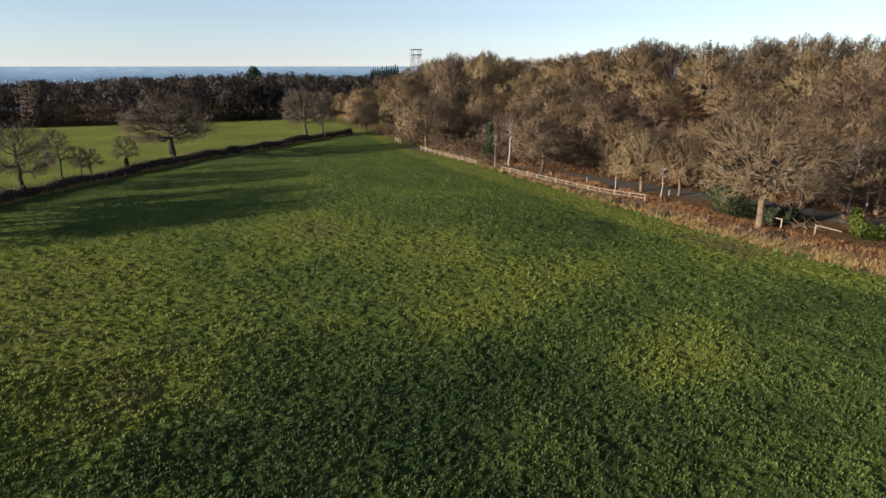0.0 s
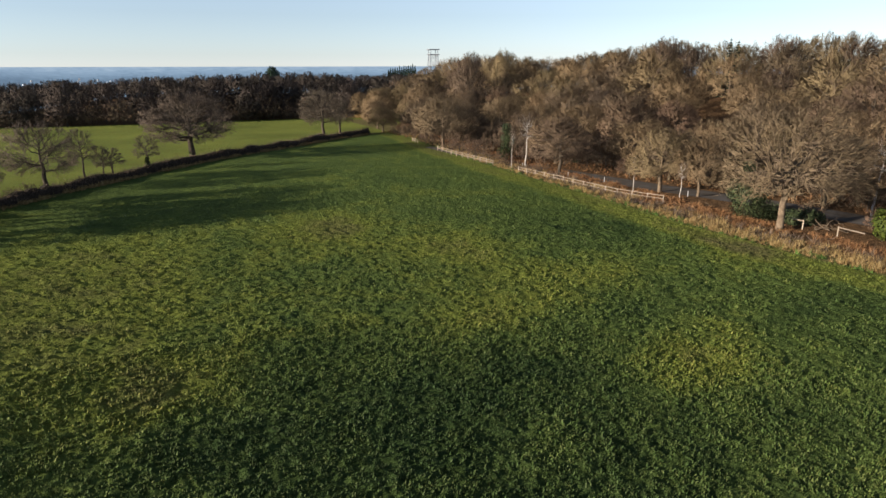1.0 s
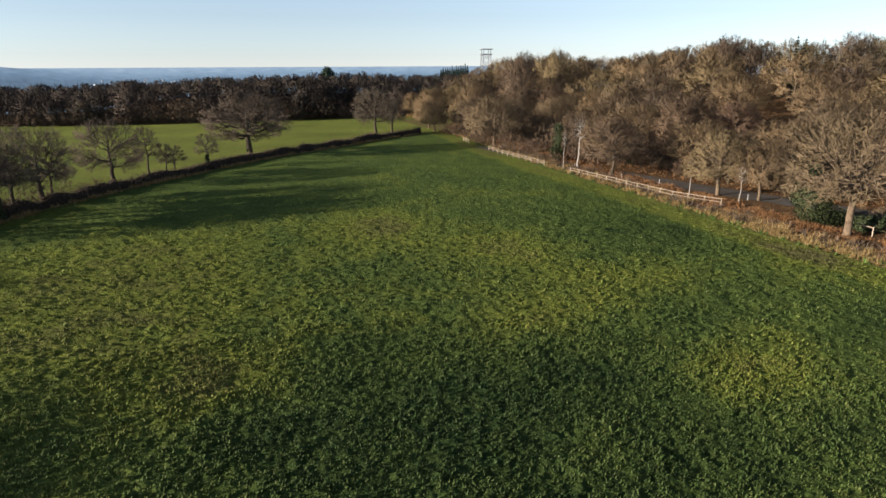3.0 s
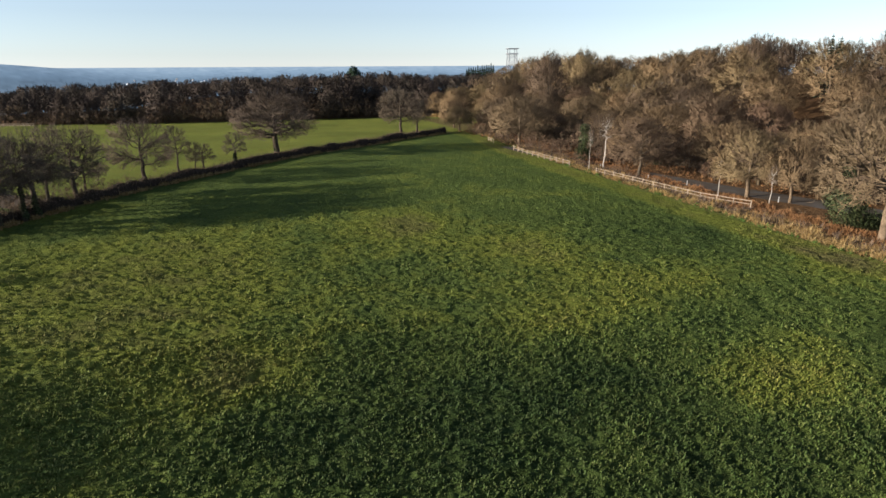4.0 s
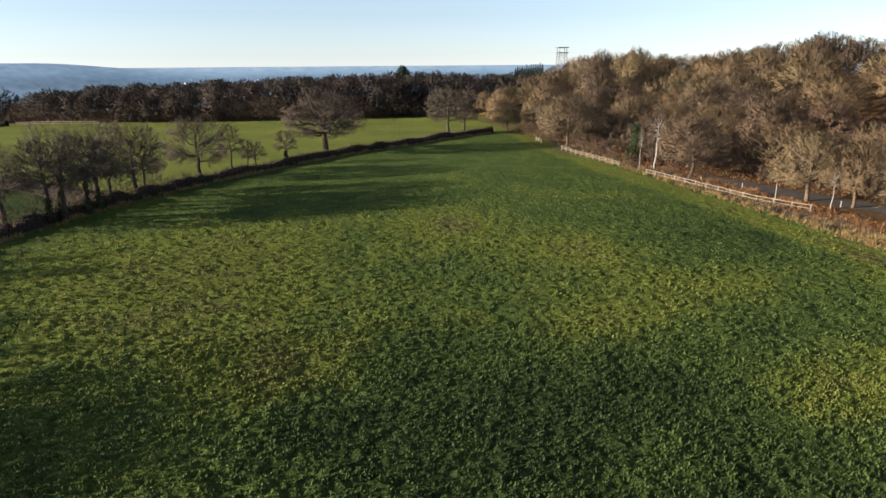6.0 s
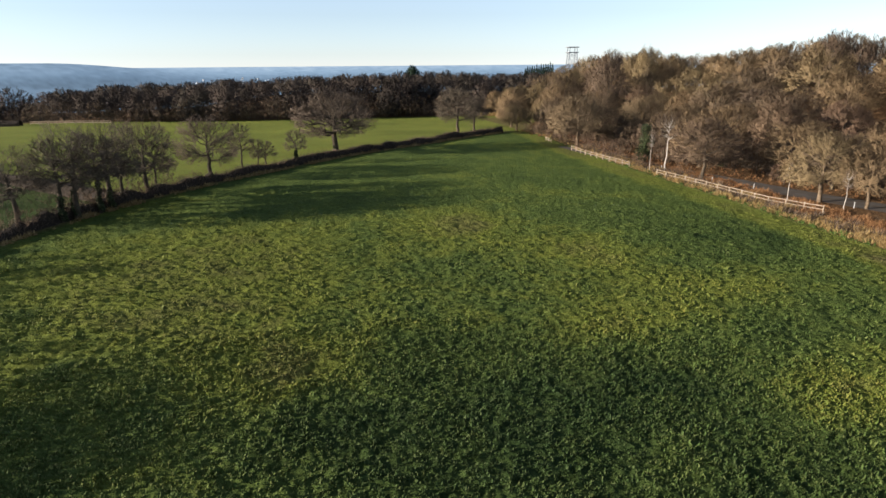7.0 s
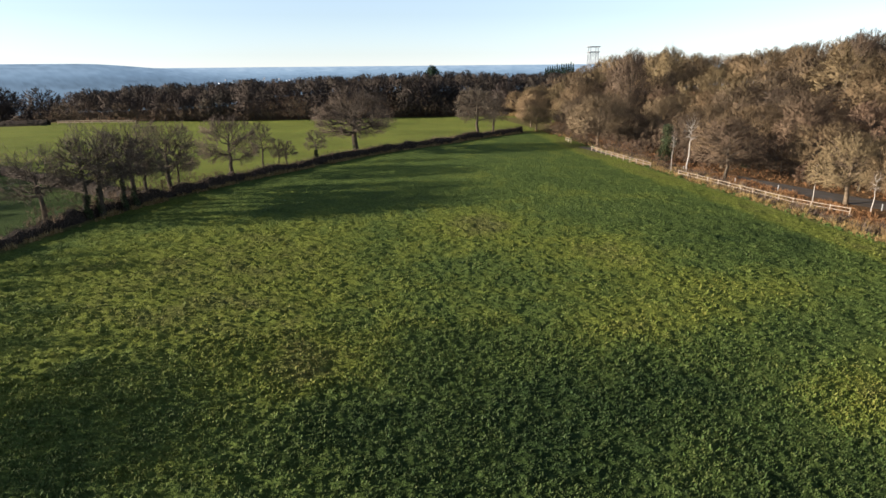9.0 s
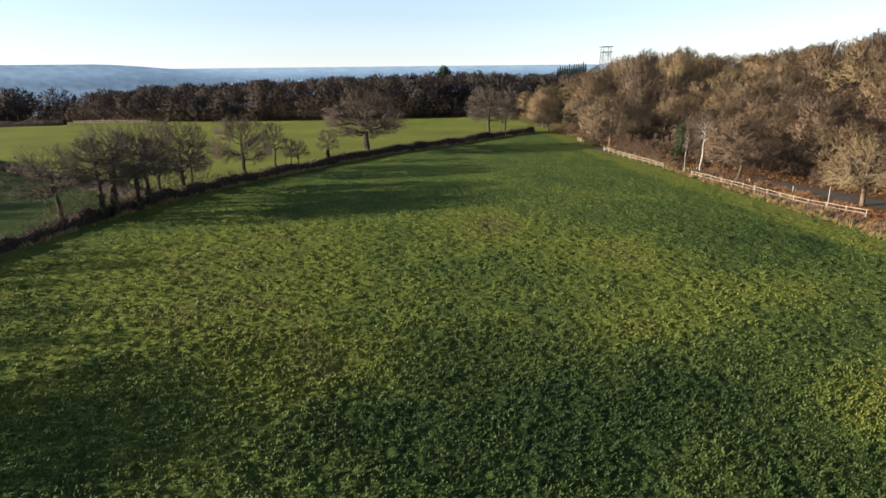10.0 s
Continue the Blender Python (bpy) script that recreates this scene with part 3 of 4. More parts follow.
# trees at the edge of the wood, behind the fence
for key, x, y, s, turn, sx in [
    ("near_oak", 40.6, 75.3, 1.0, 15, 1.0), ("wood_b", 33.0, 99.4, 0.94, 10, 0.85), ("wood_b", 37.8, 95.5, 0.84, 80, 0.75), ("wood_e", 19.3, 116.8, 0.92, 0, 1.05),
    ("birch", 10.6, 123.5, 0.72, 0, 0.45), ("birch", 13.6, 124.2, 0.95, 70, 1.0), ("wood_a", -4.2, 155.2, 1.0, 0, 1.05), ("birch", 29, 100.5, 0.5, 0, 0.8), ("birch", 34.5, 94, 0.5, 120, 0.8),
    ("birch", 57, 83, 0.95, 20, 0.9), ("birch", 60, 84, 1.0, 200, 0.8),
]:
    plant(key, x, y, s, turn, 0.1, sx, group="trees along the lane")

# the wood itself; its trees stand as tall as its skyline shows
SKYLINE = ((-9, -7.4, -6, -4.3, -2.5, -1.2, 0.8, 3.8, 6, 7.4, 9.5, 11.3, 14, 16, 17.9, 20, 22.8, 24.5, 26.2, 28, 30, 32, 34.4, 38, 48),
           (-2.2, -1.7, -1.1, -0.5, 0.35, 1.0, 1.45, 1.45, 0.9, 1.0, 0.75, 1.15, 1.6, 1.75, 2.5, 1.95, 2.0, 1.85, 1.5, 2.3, 2.8, 2.5, 2.25, 2.6, 2.6))
TALL = {"wood_a": 14, "wood_b": 12.5, "wood_c": 15, "wood_d": 12, "wood_e": 13, "deep_a": 15, "deep_b": 15}
rng = random.Random(4)
spots = []
tries = 0
while len(spots) < 300 and tries < 40000:
    tries += 1
    x, y = rng.uniform(-40, 190), rng.uniform(30, 330)
    road = float(side_of(ROAD, np.array([x]), np.array([y]))[0])
    az = math.degrees(math.atan2(x, y))
    if road > -6.0 or road < -115 or az > 48 or az < -9 or (az < -4 and y < 185):
        continue
    gap = 10.0 if road > -22 else 11.6
    if all((x - a) ** 2 + (y - b) ** 2 > gap * gap for a, b, c in spots):
        spots.append((x, y, road))
for x, y, road in spots:
    d = math.hypot(x, y)
    key = rng.choice(["deep_a", "deep_a", "deep_b"] if road < -40 and d > 160 else ["wood_a", "wood_a", "wood_b", "wood_c", "wood_b", "wood_d", "wood_e", "wood_e"] if road < -16 else ["wood_b", "wood_e", "wood_d", "wood_a", "wood_b", "wood_e"])
    tall = rng.uniform(8.5, 11.5) if road > -18 else rng.uniform(11, 15) if road > -45 else rng.uniform(12, 17)
    line = 20 + d * math.tan(radians(float(np.interp(math.degrees(math.atan2(x, y)), *SKYLINE)))) * 1.02 + 0.6 - hz(x, y)
    if road < -75:
        tall = max(tall, line * rng.uniform(0.9, 1.0))
    s = max(4.0, min(tall, line, 22)) / TALL[key]
    plant(key, x, y, s, rng.uniform(0, 360), 0.1, rng.uniform(0.92, 1.12) * min(1.0, 1.1 / s), group="trees of the wood")

# single trees that stand out above the wood
for key, az, el, d in (("wood_e", 17.7, 2.65, 205), ("wood_e", 26.4, 2.6, 200), ("deep_a", 30.0, 2.85, 190), ("wood_c", 4.0, 1.7, 230), ("wood_e", 0.9, 1.6, 215)):
    x, y = d * math.sin(radians(az)), d * math.cos(radians(az))
    s = (20 + d * math.tan(radians(el)) - hz(x, y)) / TALL[key]
    plant(key, x, y, s, 70 * el, 0.1, min(1.0, 0.9 / s), group="trees of the wood")

# the dark wood beyond the pasture
rng = random.Random(9)
spots = []
tries = 0
while len(spots) < 255 and tries < 40000:
    tries += 1
    x, y = rng.uniform(-260, 60), rng.uniform(150, 420)
    d = -float(side_of(WOOD_FAR, np.array([x]), np.array([y]))[0])
    az = math.degrees(math.atan2(x, y))
    if d < 1.5 or d > 110 or az < -46.5 or az > -1:
        continue
    gap = 4.6 if d < 16 else 6.0 if az > -14 and d < 60 else 7.8
    if all((x - a) ** 2 + (y - b) ** 2 > gap * gap for a, b in spots):
        spots.append((x, y))
        top = 20 + math.hypot(x, y) * math.tan(radians(float(np.interp(az, (-47, -40, -31, -21, -13.4, -8.4, -1), (-1.45, -1.3, -1.0, -0.64, -0.48, -0.77, -0.4)))))
        s = (top - hz(x, y)) / 15.5 * (rng.uniform(0.8, 1.06) if d > 12 else rng.uniform(0.6, 0.98))
        plant(rng.choice(["far_a", "far_b"]) if d < 16 else "far_deep", x, y, max(0.3, s), rng.uniform(0, 360), 0.1, group="trees of the far wood")

# dense dark growth along the foot of the far wood
for i, (x, y, dx, dy) in enumerate(along(WOOD_FAR[:6], 3.6)):
    plant("thicket", x - dy * rng.uniform(0, 4), y + dx * rng.uniform(0, 4), rng.uniform(0.9, 1.5), rng.uniform(0, 360), 0.2, group="undergrowth of the far wood")

# undergrowth along and behind the lane
rng = random.Random(12)
for x, y, dx, dy in along(ROAD, 4.2):
    if not 60 < y < 185:
        continue
    for off, key in ((4.8, "shrub"), (8.5, "thicket"), (15, "thicket")):
        if off < 6 and rng.random() < 0.45:
            continue
        o = off + rng.uniform(-1.2, 1.5)
        px, py = x - dy * o + rng.uniform(-1.5, 1.5), y + dx * o + rng.uniform(-1.5, 1.5)
        plant(key, px, py, rng.uniform(0.6, 1.1), rng.uniform(0, 360), 0.05, group="undergrowth of the wood")
for x, y, s in [(-7, 158, 1.0), (-9, 163, 0.9), (-2.5, 149, 0.9), (3.5, 138.5, 1.0), (0, 144, 1.1), (6.5, 131.5, 0.9), (9.5, 127, 0.7), (16.2, 119.5, 0.6), (-11, 170, 1.1), (-15, 177, 1.0), (-18, 184, 1.1), (47, 80, 0.7), (52, 74, 0.8), (55, 68, 0.9)]:
    plant("shrub", x, y, s, rng.uniform(0, 360), 0.05, group="shrubs along the lane")


# ---- leafy bushes and conifers ----
def leaf_cloud(rng, n, lobes, size):
    """Loose leaves on the outside of several overlapping lobes (x, y, z, r)."""
    w = np.array([l[3] ** 2 for l in lobes])
    pick = rng.choice(len(lobes), n, p=w / w.sum())
    L = np.array(lobes)[pick]
    d = rng.normal(size=(n, 3))
    d /= np.linalg.norm(d, axis=1)[:, None]
    c = L[:, :3] + d * (L[:, 3:] * rng.uniform(0.55, 1.08, (n, 1)))
    c[:, 2] = np.maximum(c[:, 2], 0.05)
    a = rng.normal(size=(n, 3))
    a /= np.linalg.norm(a, axis=1)[:, None]
    b = np.cross(a, d + 0.4 * rng.normal(size=(n, 3)))
    b /= np.linalg.norm(b, axis=1)[:, None] + 1e-9
    s = size * rng.uniform(0.6, 1.3, (n, 1))
    return np.stack([c - a * s * 0.5, c + b * s * 0.8, c + a * s * 0.5], 1)


def bush(name, label, x, y, seed, lobes, n, size, mat):
    g = np.random.default_rng(seed)
    ob = tagged(new(name), label, "bush")
    w = Wood(seed)
    for lx, ly, lz, r in lobes:
        w.tube(bend(g, np.array([0, 0, -0.1]), np.array([lx, ly, lz]), 4, 0, 0.05), [0.06, 0.05, 0.04, 0.02], 4)
    part("stems", mesh_of("stems", w.v, w.f, True), MAT_BARK_DARK, ob)
    part("foliage", slips_mesh("foliage", leaf_cloud(g, n, lobes, size), np.array(lobes)[:, :3].mean(0), (1, 1, 1), 0.5), mat, ob)
    ob.matrix_basis = pose(x, y, hz(x, y))


bush("holly_bush", "dark green holly bush beside the lane", 39.3, 82.0, 1, [(0, 0, 1.8, 2.1), (-1.0, 0.4, 3.7, 1.8), (-0.6, 0.3, 5.4, 1.5), (-0.4, 0.2, 6.8, 0.9), (1.6, -0.8, 1.3, 1.6), (1.2, -0.4, 3.4, 1.3), (3.0, -1.2, 1.0, 1.2)], 9000, 0.22, MAT_HOLLY)
bush("holly_bush", "dark green evergreen bush behind the oak", 43.6, 78.0, 2, [(0, 0, 1.0, 1.2), (1.5, -0.4, 1.2, 1.2), (3.0, 0, 0.9, 1.0)], 2600, 0.22, MAT_HOLLY)
bush("laurel_bush", "yellow-green leafy bush at the field edge", 50.2, 70.4, 3, [(0, 0, 1.2, 1.1), (-0.5, 0.3, 2.4, 0.9), (-0.6, 0.4, 3.4, 0.6), (1.3, -0.3, 0.9, 1.0), (2.4, -0.8, 1.0, 1.0)], 3000, 0.24, MAT_LIME)
bush("evergreen_bush", "ivy-clad evergreen bush in the wood", 25, 131, 4, [(0, 0, 1.2, 1.2), (0, 0.2, 2.8, 1.0), (0.2, 0, 4.4, 0.8)], 2400, 0.25, MAT_HOLLY)
bush("evergreen_bush", "dark green evergreen at the back of the lane", 10, 134, 5, [(0, 0, 2, 1.8), (0.6, 0.3, 4.5, 1.6), (0.2, 0, 7, 1.2)], 3000, 0.28, MAT_HOLLY)


def ivy(x, y, h, r, seed):
    """A mantle of ivy round a trunk."""
    g = np.random.default_rng(seed)
    n = 900
    z = g.uniform(0, h, n)
    a = g.uniform(0, 6.283, n)
    rr = r * (1 + 0.5 * np.sin(z * 2 + a)) * (1.1 - 0.5 * z / h)
    c = np.stack([np.cos(a) * rr, np.sin(a) * rr, z], 1)
    d1, d2 = g.normal(size=(n, 3)) * 0.13, g.normal(size=(n, 3)) * 0.13
    ob = part("ivy", slips_mesh("ivy", np.stack([c - d1, c + d2, c + d1], 1)), MAT_HOLLY)
    ob.matrix_basis = pose(x, y, hz(x, y))
    tagged(ob, "dark green ivy climbing a tree trunk", "ivy", kind="stuff")


for i, (x, y, h, r) in enumerate([(-68.5, 66.5, 4, 0.5), (-68.2, 70.5, 4.5, 0.45), (-68.8, 64.5, 3.5, 0.5), (-61.4, 117.4, 3, 0.5), (-60.3, 135.2, 2.5, 0.8), (-68.4, 72.8, 3, 0.5)]):
    ivy(x, y, h, r * 0.6, 70 + i)


def conifer_mesh(seed, h, r, tiers, per, low=0.1):
    g = np.random.default_rng(seed)
    w = Wood(seed)
    w.tube([(0, 0, -0.3), (0, 0, h * 0.5), (0, 0, h)], [h * 0.018, h * 0.012, 0.03], 6)
    for i in range(tiers):
        f = i / tiers
        z = h * (low + (1 - low) * f)
        reach = r * (1 - f) ** 0.8 * (0.8 + 0.4 * g.random()) + 0.2
        n = per
        a = g.uniform(0, 6.283, n)
        e = np.stack([np.cos(a) * reach, np.sin(a) * reach, np.full(n, -reach * 0.25)], 1) * g.uniform(0.6, 1.1, (n, 1))
        p = np.tile((0, 0, z), (n, 1)) + e * g.uniform(0.0, 0.55, (n, 1))
        w.twig(p, np.array((0, 0, z)) + e, 0.28 * r / 3)
    return mesh_of("trunk", w.v, w.f, True), slips_mesh("foliage", np.concatenate(w.q))


def conifer(name, label, x, y, seed, h, r, tiers=26, per=34, low=0.1, top=None):
    ob = tagged(new(name), label, "tree", "conifers on the skyline")
    t, c = conifer_mesh(seed, h, r, tiers, per, low)
    part("trunk", t, MAT_BARK_DARK, ob)
    part("foliage", c, MAT_NEEDLE, ob)
    z = hz(x, y)
    ob.matrix_basis = pose(x, y, z if top is None else top - h)


PINE = 18.0 - hz(-84.5, 281)
bush("pine_tree", "dark round-topped evergreen pine above the far wood", -84.5, 281, 61, [(a, b, PINE + c, r) for a, b, c, r in ((0, 0, 0, 2.0), (-1.4, 0.5, -1.8, 2.0), (1.5, 0, -1.6, 2.1), (0, 0, -4.0, 2.6), (2.2, 0, -3.8, 1.6))], 2600, 0.6, MAT_NEEDLE)
for i in range(13):
    az = -6.5 + i * 0.2
    d = 400 + 6 * (i % 3)
    x, y = d * math.sin(radians(az)), d * math.cos(radians(az))
    top = 20 + d * math.tan(radians(-0.3 + 0.03 * i + 0.09 * (i % 2) + 0.05 * (i % 3)))
    conifer("spruce_tree", "narrow dark spruce in a row on the skyline", x, y, 20 + i, top - hz(x, y), 2.5, 44, 16, 0.3)
for az, el in ((22.7, 2.2), (23.3, 2.0)):
    d = 190
    x, y = d * math.sin(radians(az)), d * math.cos(radians(az))
    conifer("spruce_tree", "dark spruce tip above the bare wood", x, y, 40 + int(az * 3), 20 + d * math.tan(radians(el)) - hz(x, y), 2.2, 22, 26)


# ---- lattice tower on the skyline ----
def bar(bm, a, b, r, sides=4):
    a, b = Vector(a), Vector(b)
    d = b - a
    m = Matrix.Translation((a + b) / 2) @ d.to_track_quat("Z", "Y").to_matrix().to_4x4()
    bmesh.ops.create_cone(bm, cap_ends=True, segments=sides, radius1=r, radius2=r, depth=d.length, matrix=m)


def lattice_tower(x, y, h):
    ob = tagged(new("lattice_tower"), "grey steel lattice tower with a flat head above the trees", "tower")
    legs = [(-1, -1), (1, -1), (1, 1), (-1, 1)]

    def at(i, z):
        w = 3.6 - 1.4 * z / h
        return (legs[i % 4][0] * w, legs[i % 4][1] * w, z)
    for i in range(4):
        bm = bmesh.new()
        bar(bm, at(i, 0), at(i, h), 0.22)
        part("leg", bm, MAT_STEEL, ob)
    zs = [h - 15, h - 10.5, h - 6.5, h - 3]
    for i in range(4):
        for z0, z1 in zip(zs[:-1], zs[1:]):
            bm = bmesh.new()
            bar(bm, at(i, z0), at(i + 1, z1), 0.11)
            bar(bm, at(i + 1, z0), at(i, z1), 0.11)
            part("brace", bm, MAT_STEEL, ob)
    for z, w in ((h, 3.2), (h - 3, 3.0)):
        for sx, sy, ex, ey in ((-1, -1, 1, -1), (1, -1, 1, 1), (1, 1, -1, 1), (-1, 1, -1, -1)):
            bm = bmesh.new()
            bar(bm, (sx * w, sy * w, z), (ex * w, ey * w, z), 0.28)
            part("platform_beam", bm, MAT_STEEL, ob)
    ob.matrix_basis = pose(x, y, hz(x, y), 0, 0, 20)


TD = 400.0
tx, ty = TD * math.sin(radians(-2.45)), TD * math.cos(radians(-2.45))
lattice_tower(tx, ty, 20 + TD * math.tan(radians(1.4)) - hz(tx, ty))


# ---- post and rail fences ----
def box(bm, sx, sy, sz, m):
    bmesh.ops.create_cube(bm, size=1, matrix=m @ Matrix.Diagonal((sx, sy, sz, 1)))


def rail_fence(line, label, step=2.6, height_m=1.12, rails=(1.02, 0.55), thick=0.07, rng=random.Random(2)):
    ob = tagged(new("rail_fence"), label, "fence")
    x0, y0 = line[0]
    ob.matrix_basis = pose(x0, y0, hz(x0, y0))
    pts = [(x, y) for x, y, dx, dy in along(line, step)]
    tops = []
    for x, y in pts:
        z = hz(x, y) - hz(x0, y0)
        bm = bmesh.new()
        h = height_m + rng.uniform(-0.04, 0.05)
        box(bm, 0.13, 0.13, h + 0.3, pose(x - x0, y - y0, z + h / 2 - 0.15, rng.uniform(-3, 3), rng.uniform(-3, 3), 40))
        bmesh.ops.bevel(bm, geom=bm.edges[:], offset=0.012, segments=1, affect="EDGES")
        part("post", bm, MAT_RAIL, ob)
        tops.append((x - x0, y - y0, z))
    for a, b in zip(tops[:-1], tops[1:]):
        for rz in rails:
            bm = bmesh.new()
            p = Vector((a[0], a[1], a[2] + rz + rng.uniform(-0.03, 0.03)))
            q = Vector((b[0], b[1], b[2] + rz + rng.uniform(-0.03, 0.03)))
            d = q - p
            m = Matrix.Translation((p + q) / 2) @ d.to_track_quat("X", "Z").to_matrix().to_4x4()
            box(bm, d.length + 0.1, thick * 0.7, thick * 1.25, m @ pose(0, -0.08, 0))
            bmesh.ops.bevel(bm, geom=bm.edges[:], offset=0.012, segments=1, affect="EDGES")
            part("rail", bm, MAT_RAIL, ob)
    return ob


rail_fence(FENCE_NEAR, "pale weathered two-rail wooden fence along the lane", rails=(1.04, 0.58))
rail_fence(FENCE_MID, "pale wooden fence with a sagging end along the lane")
rail_fence(FENCE_FAR, "short piece of pale rail fence by the wood")
rail_fence([(-203, 184), (-172, 190.5)], "pale rail fence along the far side of the pasture", 3.4, 1.3, (1.2, 0.65), 0.16)


def broken_fence(x, y, turn, length, drop):
    """One post with a single rail that has slipped down."""
    ob = tagged(new("broken_fence"), "broken remnant of the pale rail fence in dead bracken", "fence")
    bm = bmesh.new()
    box(bm, 0.13, 0.13, 1.5, pose(0, 0, 0.5))
    bmesh.ops.bevel(bm, geom=bm.edges[:], offset=0.012, segments=1, affect="EDGES")
    part("post", bm, MAT_RAIL, ob)
    bm = bmesh.new()
    bar(bm, (0, 0, 1.12), (length, 0, 1.12 - drop), 0.075)
    part("rail", bm, MAT_RAIL, ob)
    ob.matrix_basis = pose(x, y, hz(x, y), 0, 0, turn)


broken_fence(43.6, 75.6, 135, 1.4, -0.1)
broken_fence(46.2, 72.6, -22, 2.8, 0.5)


def marker_post(x, y):
    ob = tagged(new("marker_post"), "short white marker post on the lane verge", "post", "marker posts of the lane")
    bm = bmesh.new()
    box(bm, 0.1, 0.1, 0.9, pose(0, 0, 0.35))
    part("post", bm, MAT_WHITE, ob)
    bm = bmesh.new()
    box(bm, 0.12, 0.12, 0.1, pose(0, 0, 0.84))
    part("cap", bm, MAT_WHITE, ob)
    ob.matrix_basis = pose(x, y, hz(x, y))


for x, y in ((26, 108.4), (20.4, 113.6), (36.3, 95.6), (13, 125)):
    marker_post(x, y)


# ---- lane ----
def lane(width=6.0):
    v, f = [], []
    pts = [(x, y, dx, dy) for x, y, dx, dy in along(ROAD, 2.0) if y < 158]
    for x, y, dx, dy in pts:
        for o in (-width / 2, -width / 6, width / 6, width / 2):
            px, py = x - dy * o, y + dx * o
            v.append((px, py, hz(px, py) + 0.06 - 0.015 * abs(o)))
    for i in range(len(pts) - 1):
        for k in range(3):
            a = i * 4 + k
            f.append((a, a + 4, a + 5, a + 1))
    tagged(part("road", mesh_of("road", v, f, True), MAT_ROAD), "narrow grey asphalt lane along the wood", "road", kind="structure")


lane()


# ---- hedge ----
def hedge(name, line, label, h0, h1, wide, per_m, seed, mat=MAT_HEDGE, cut=True):
    """A clipped or ragged hedge: a dense inner body, coloured dark as shade, and many twigs through it."""
    g = np.random.default_rng(seed)
    ob = tagged(new(name), label, "hedge")
    pts = along(line, 0.7)
    n = len(pts)
    v, f = [], []
    prof = [(-0.5, 0.0), (-0.46, 0.55), (-0.25, 0.93), (0.2, 0.95), (0.46, 0.5), (0.5, 0.0)]
    hs = []
    for i, (x, y, dx, dy) in enumerate(pts):
        h = (h0 + (h1 - h0) * i / n) * (0.75 + 0.5 * vnoise(i / 5.0, seed, 4)) * (0.93 if cut else 0.7 + 0.6 * vnoise(i / 2.0, seed, 5))
        hs.append(float(h))
        z = hz(x, y)
        for px, pz in prof:
            o = px * wide * 0.8 + g.uniform(-0.1, 0.1)
            v.append((x + dy * o, y - dx * o, z - 0.1 + pz * h * 0.85 + g.uniform(-0.08, 0.08)))
    k = len(prof)
    for i in range(n - 1):
        for j in range(k - 1):
            a = i * k + j
            f.append((a, a + 1, a + k + 1, a + k))
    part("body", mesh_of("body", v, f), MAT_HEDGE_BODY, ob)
    m = int(n * 0.7 * per_m)
    i = g.integers(0, n, m)
    P = np.array(pts)[i]
    H = np.array(hs)[i]
    o = g.uniform(-0.55, 0.55, m) * wide
    zz = g.uniform(0, 1, m) ** 0.7 * H
    s = g.uniform(-0.5, 0.5, m)
    px, py = P[:, 0] + P[:, 3] * o + P[:, 2] * s, P[:, 1] - P[:, 2] * o + P[:, 3] * s
    p = np.stack([px, py, height(px, py) + zz * 0.8], 1)
    d = g.normal(size=(m, 3)) * 0.35
    d[:, 2] = np.abs(d[:, 2]) + 0.25
    w = Wood(seed)
    w.twig(p, p + d * g.uniform(0.5, 1.2, (m, 1)), 0.022)
    part("brushwood", slips_mesh("brushwood", np.concatenate(w.q)), mat, ob)
    return ob


hedge("hedge", [p for p in HEDGE if p[1] >= 95], "clipped dark bare hedge between field and pasture", 1.8, 2.3, 2.1, 130, 3)
hedge("hedge", [p for p in HEDGE if -60 < p[1] <= 95], "ragged dark hedge with undergrowth below the trees", 1.3, 1.9, 2.4, 110, 4, cut=False)
hedge("hedge", CROSS, "dark hedge crossing the lower field", 2.2, 2.2, 3.0, 60, 5)
hedge("hedge", [(-250, 165), (-210, 178), (-203, 181)], "dark hedge at the far side of the pasture", 2.6, 2.6, 4.0, 40, 6)
for i, (x, y, dx, dy) in enumerate(along([(-69.5, 58), (-70, 68), (-69.5, 80), (-67.5, 92)], 2.4)):
    plant("thicket", x - 0.6 * dy + random.uniform(-0.8, 0.8), y, random.uniform(0.38, 0.62), None, 0.05, group="undergrowth of the hedge")

# distant trees on falling ground beyond the pasture
rng = random.Random(21)
for _ in range(46):
    az, d = radians(rng.uniform(-58, -46)), rng.uniform(330, 470)
    x, y = d * math.sin(az), d * math.cos(az)
    plant("far_deep", x, y, rng.uniform(0.8, 1.2), rng.uniform(0, 360), 0.1, group="trees of the far valley")


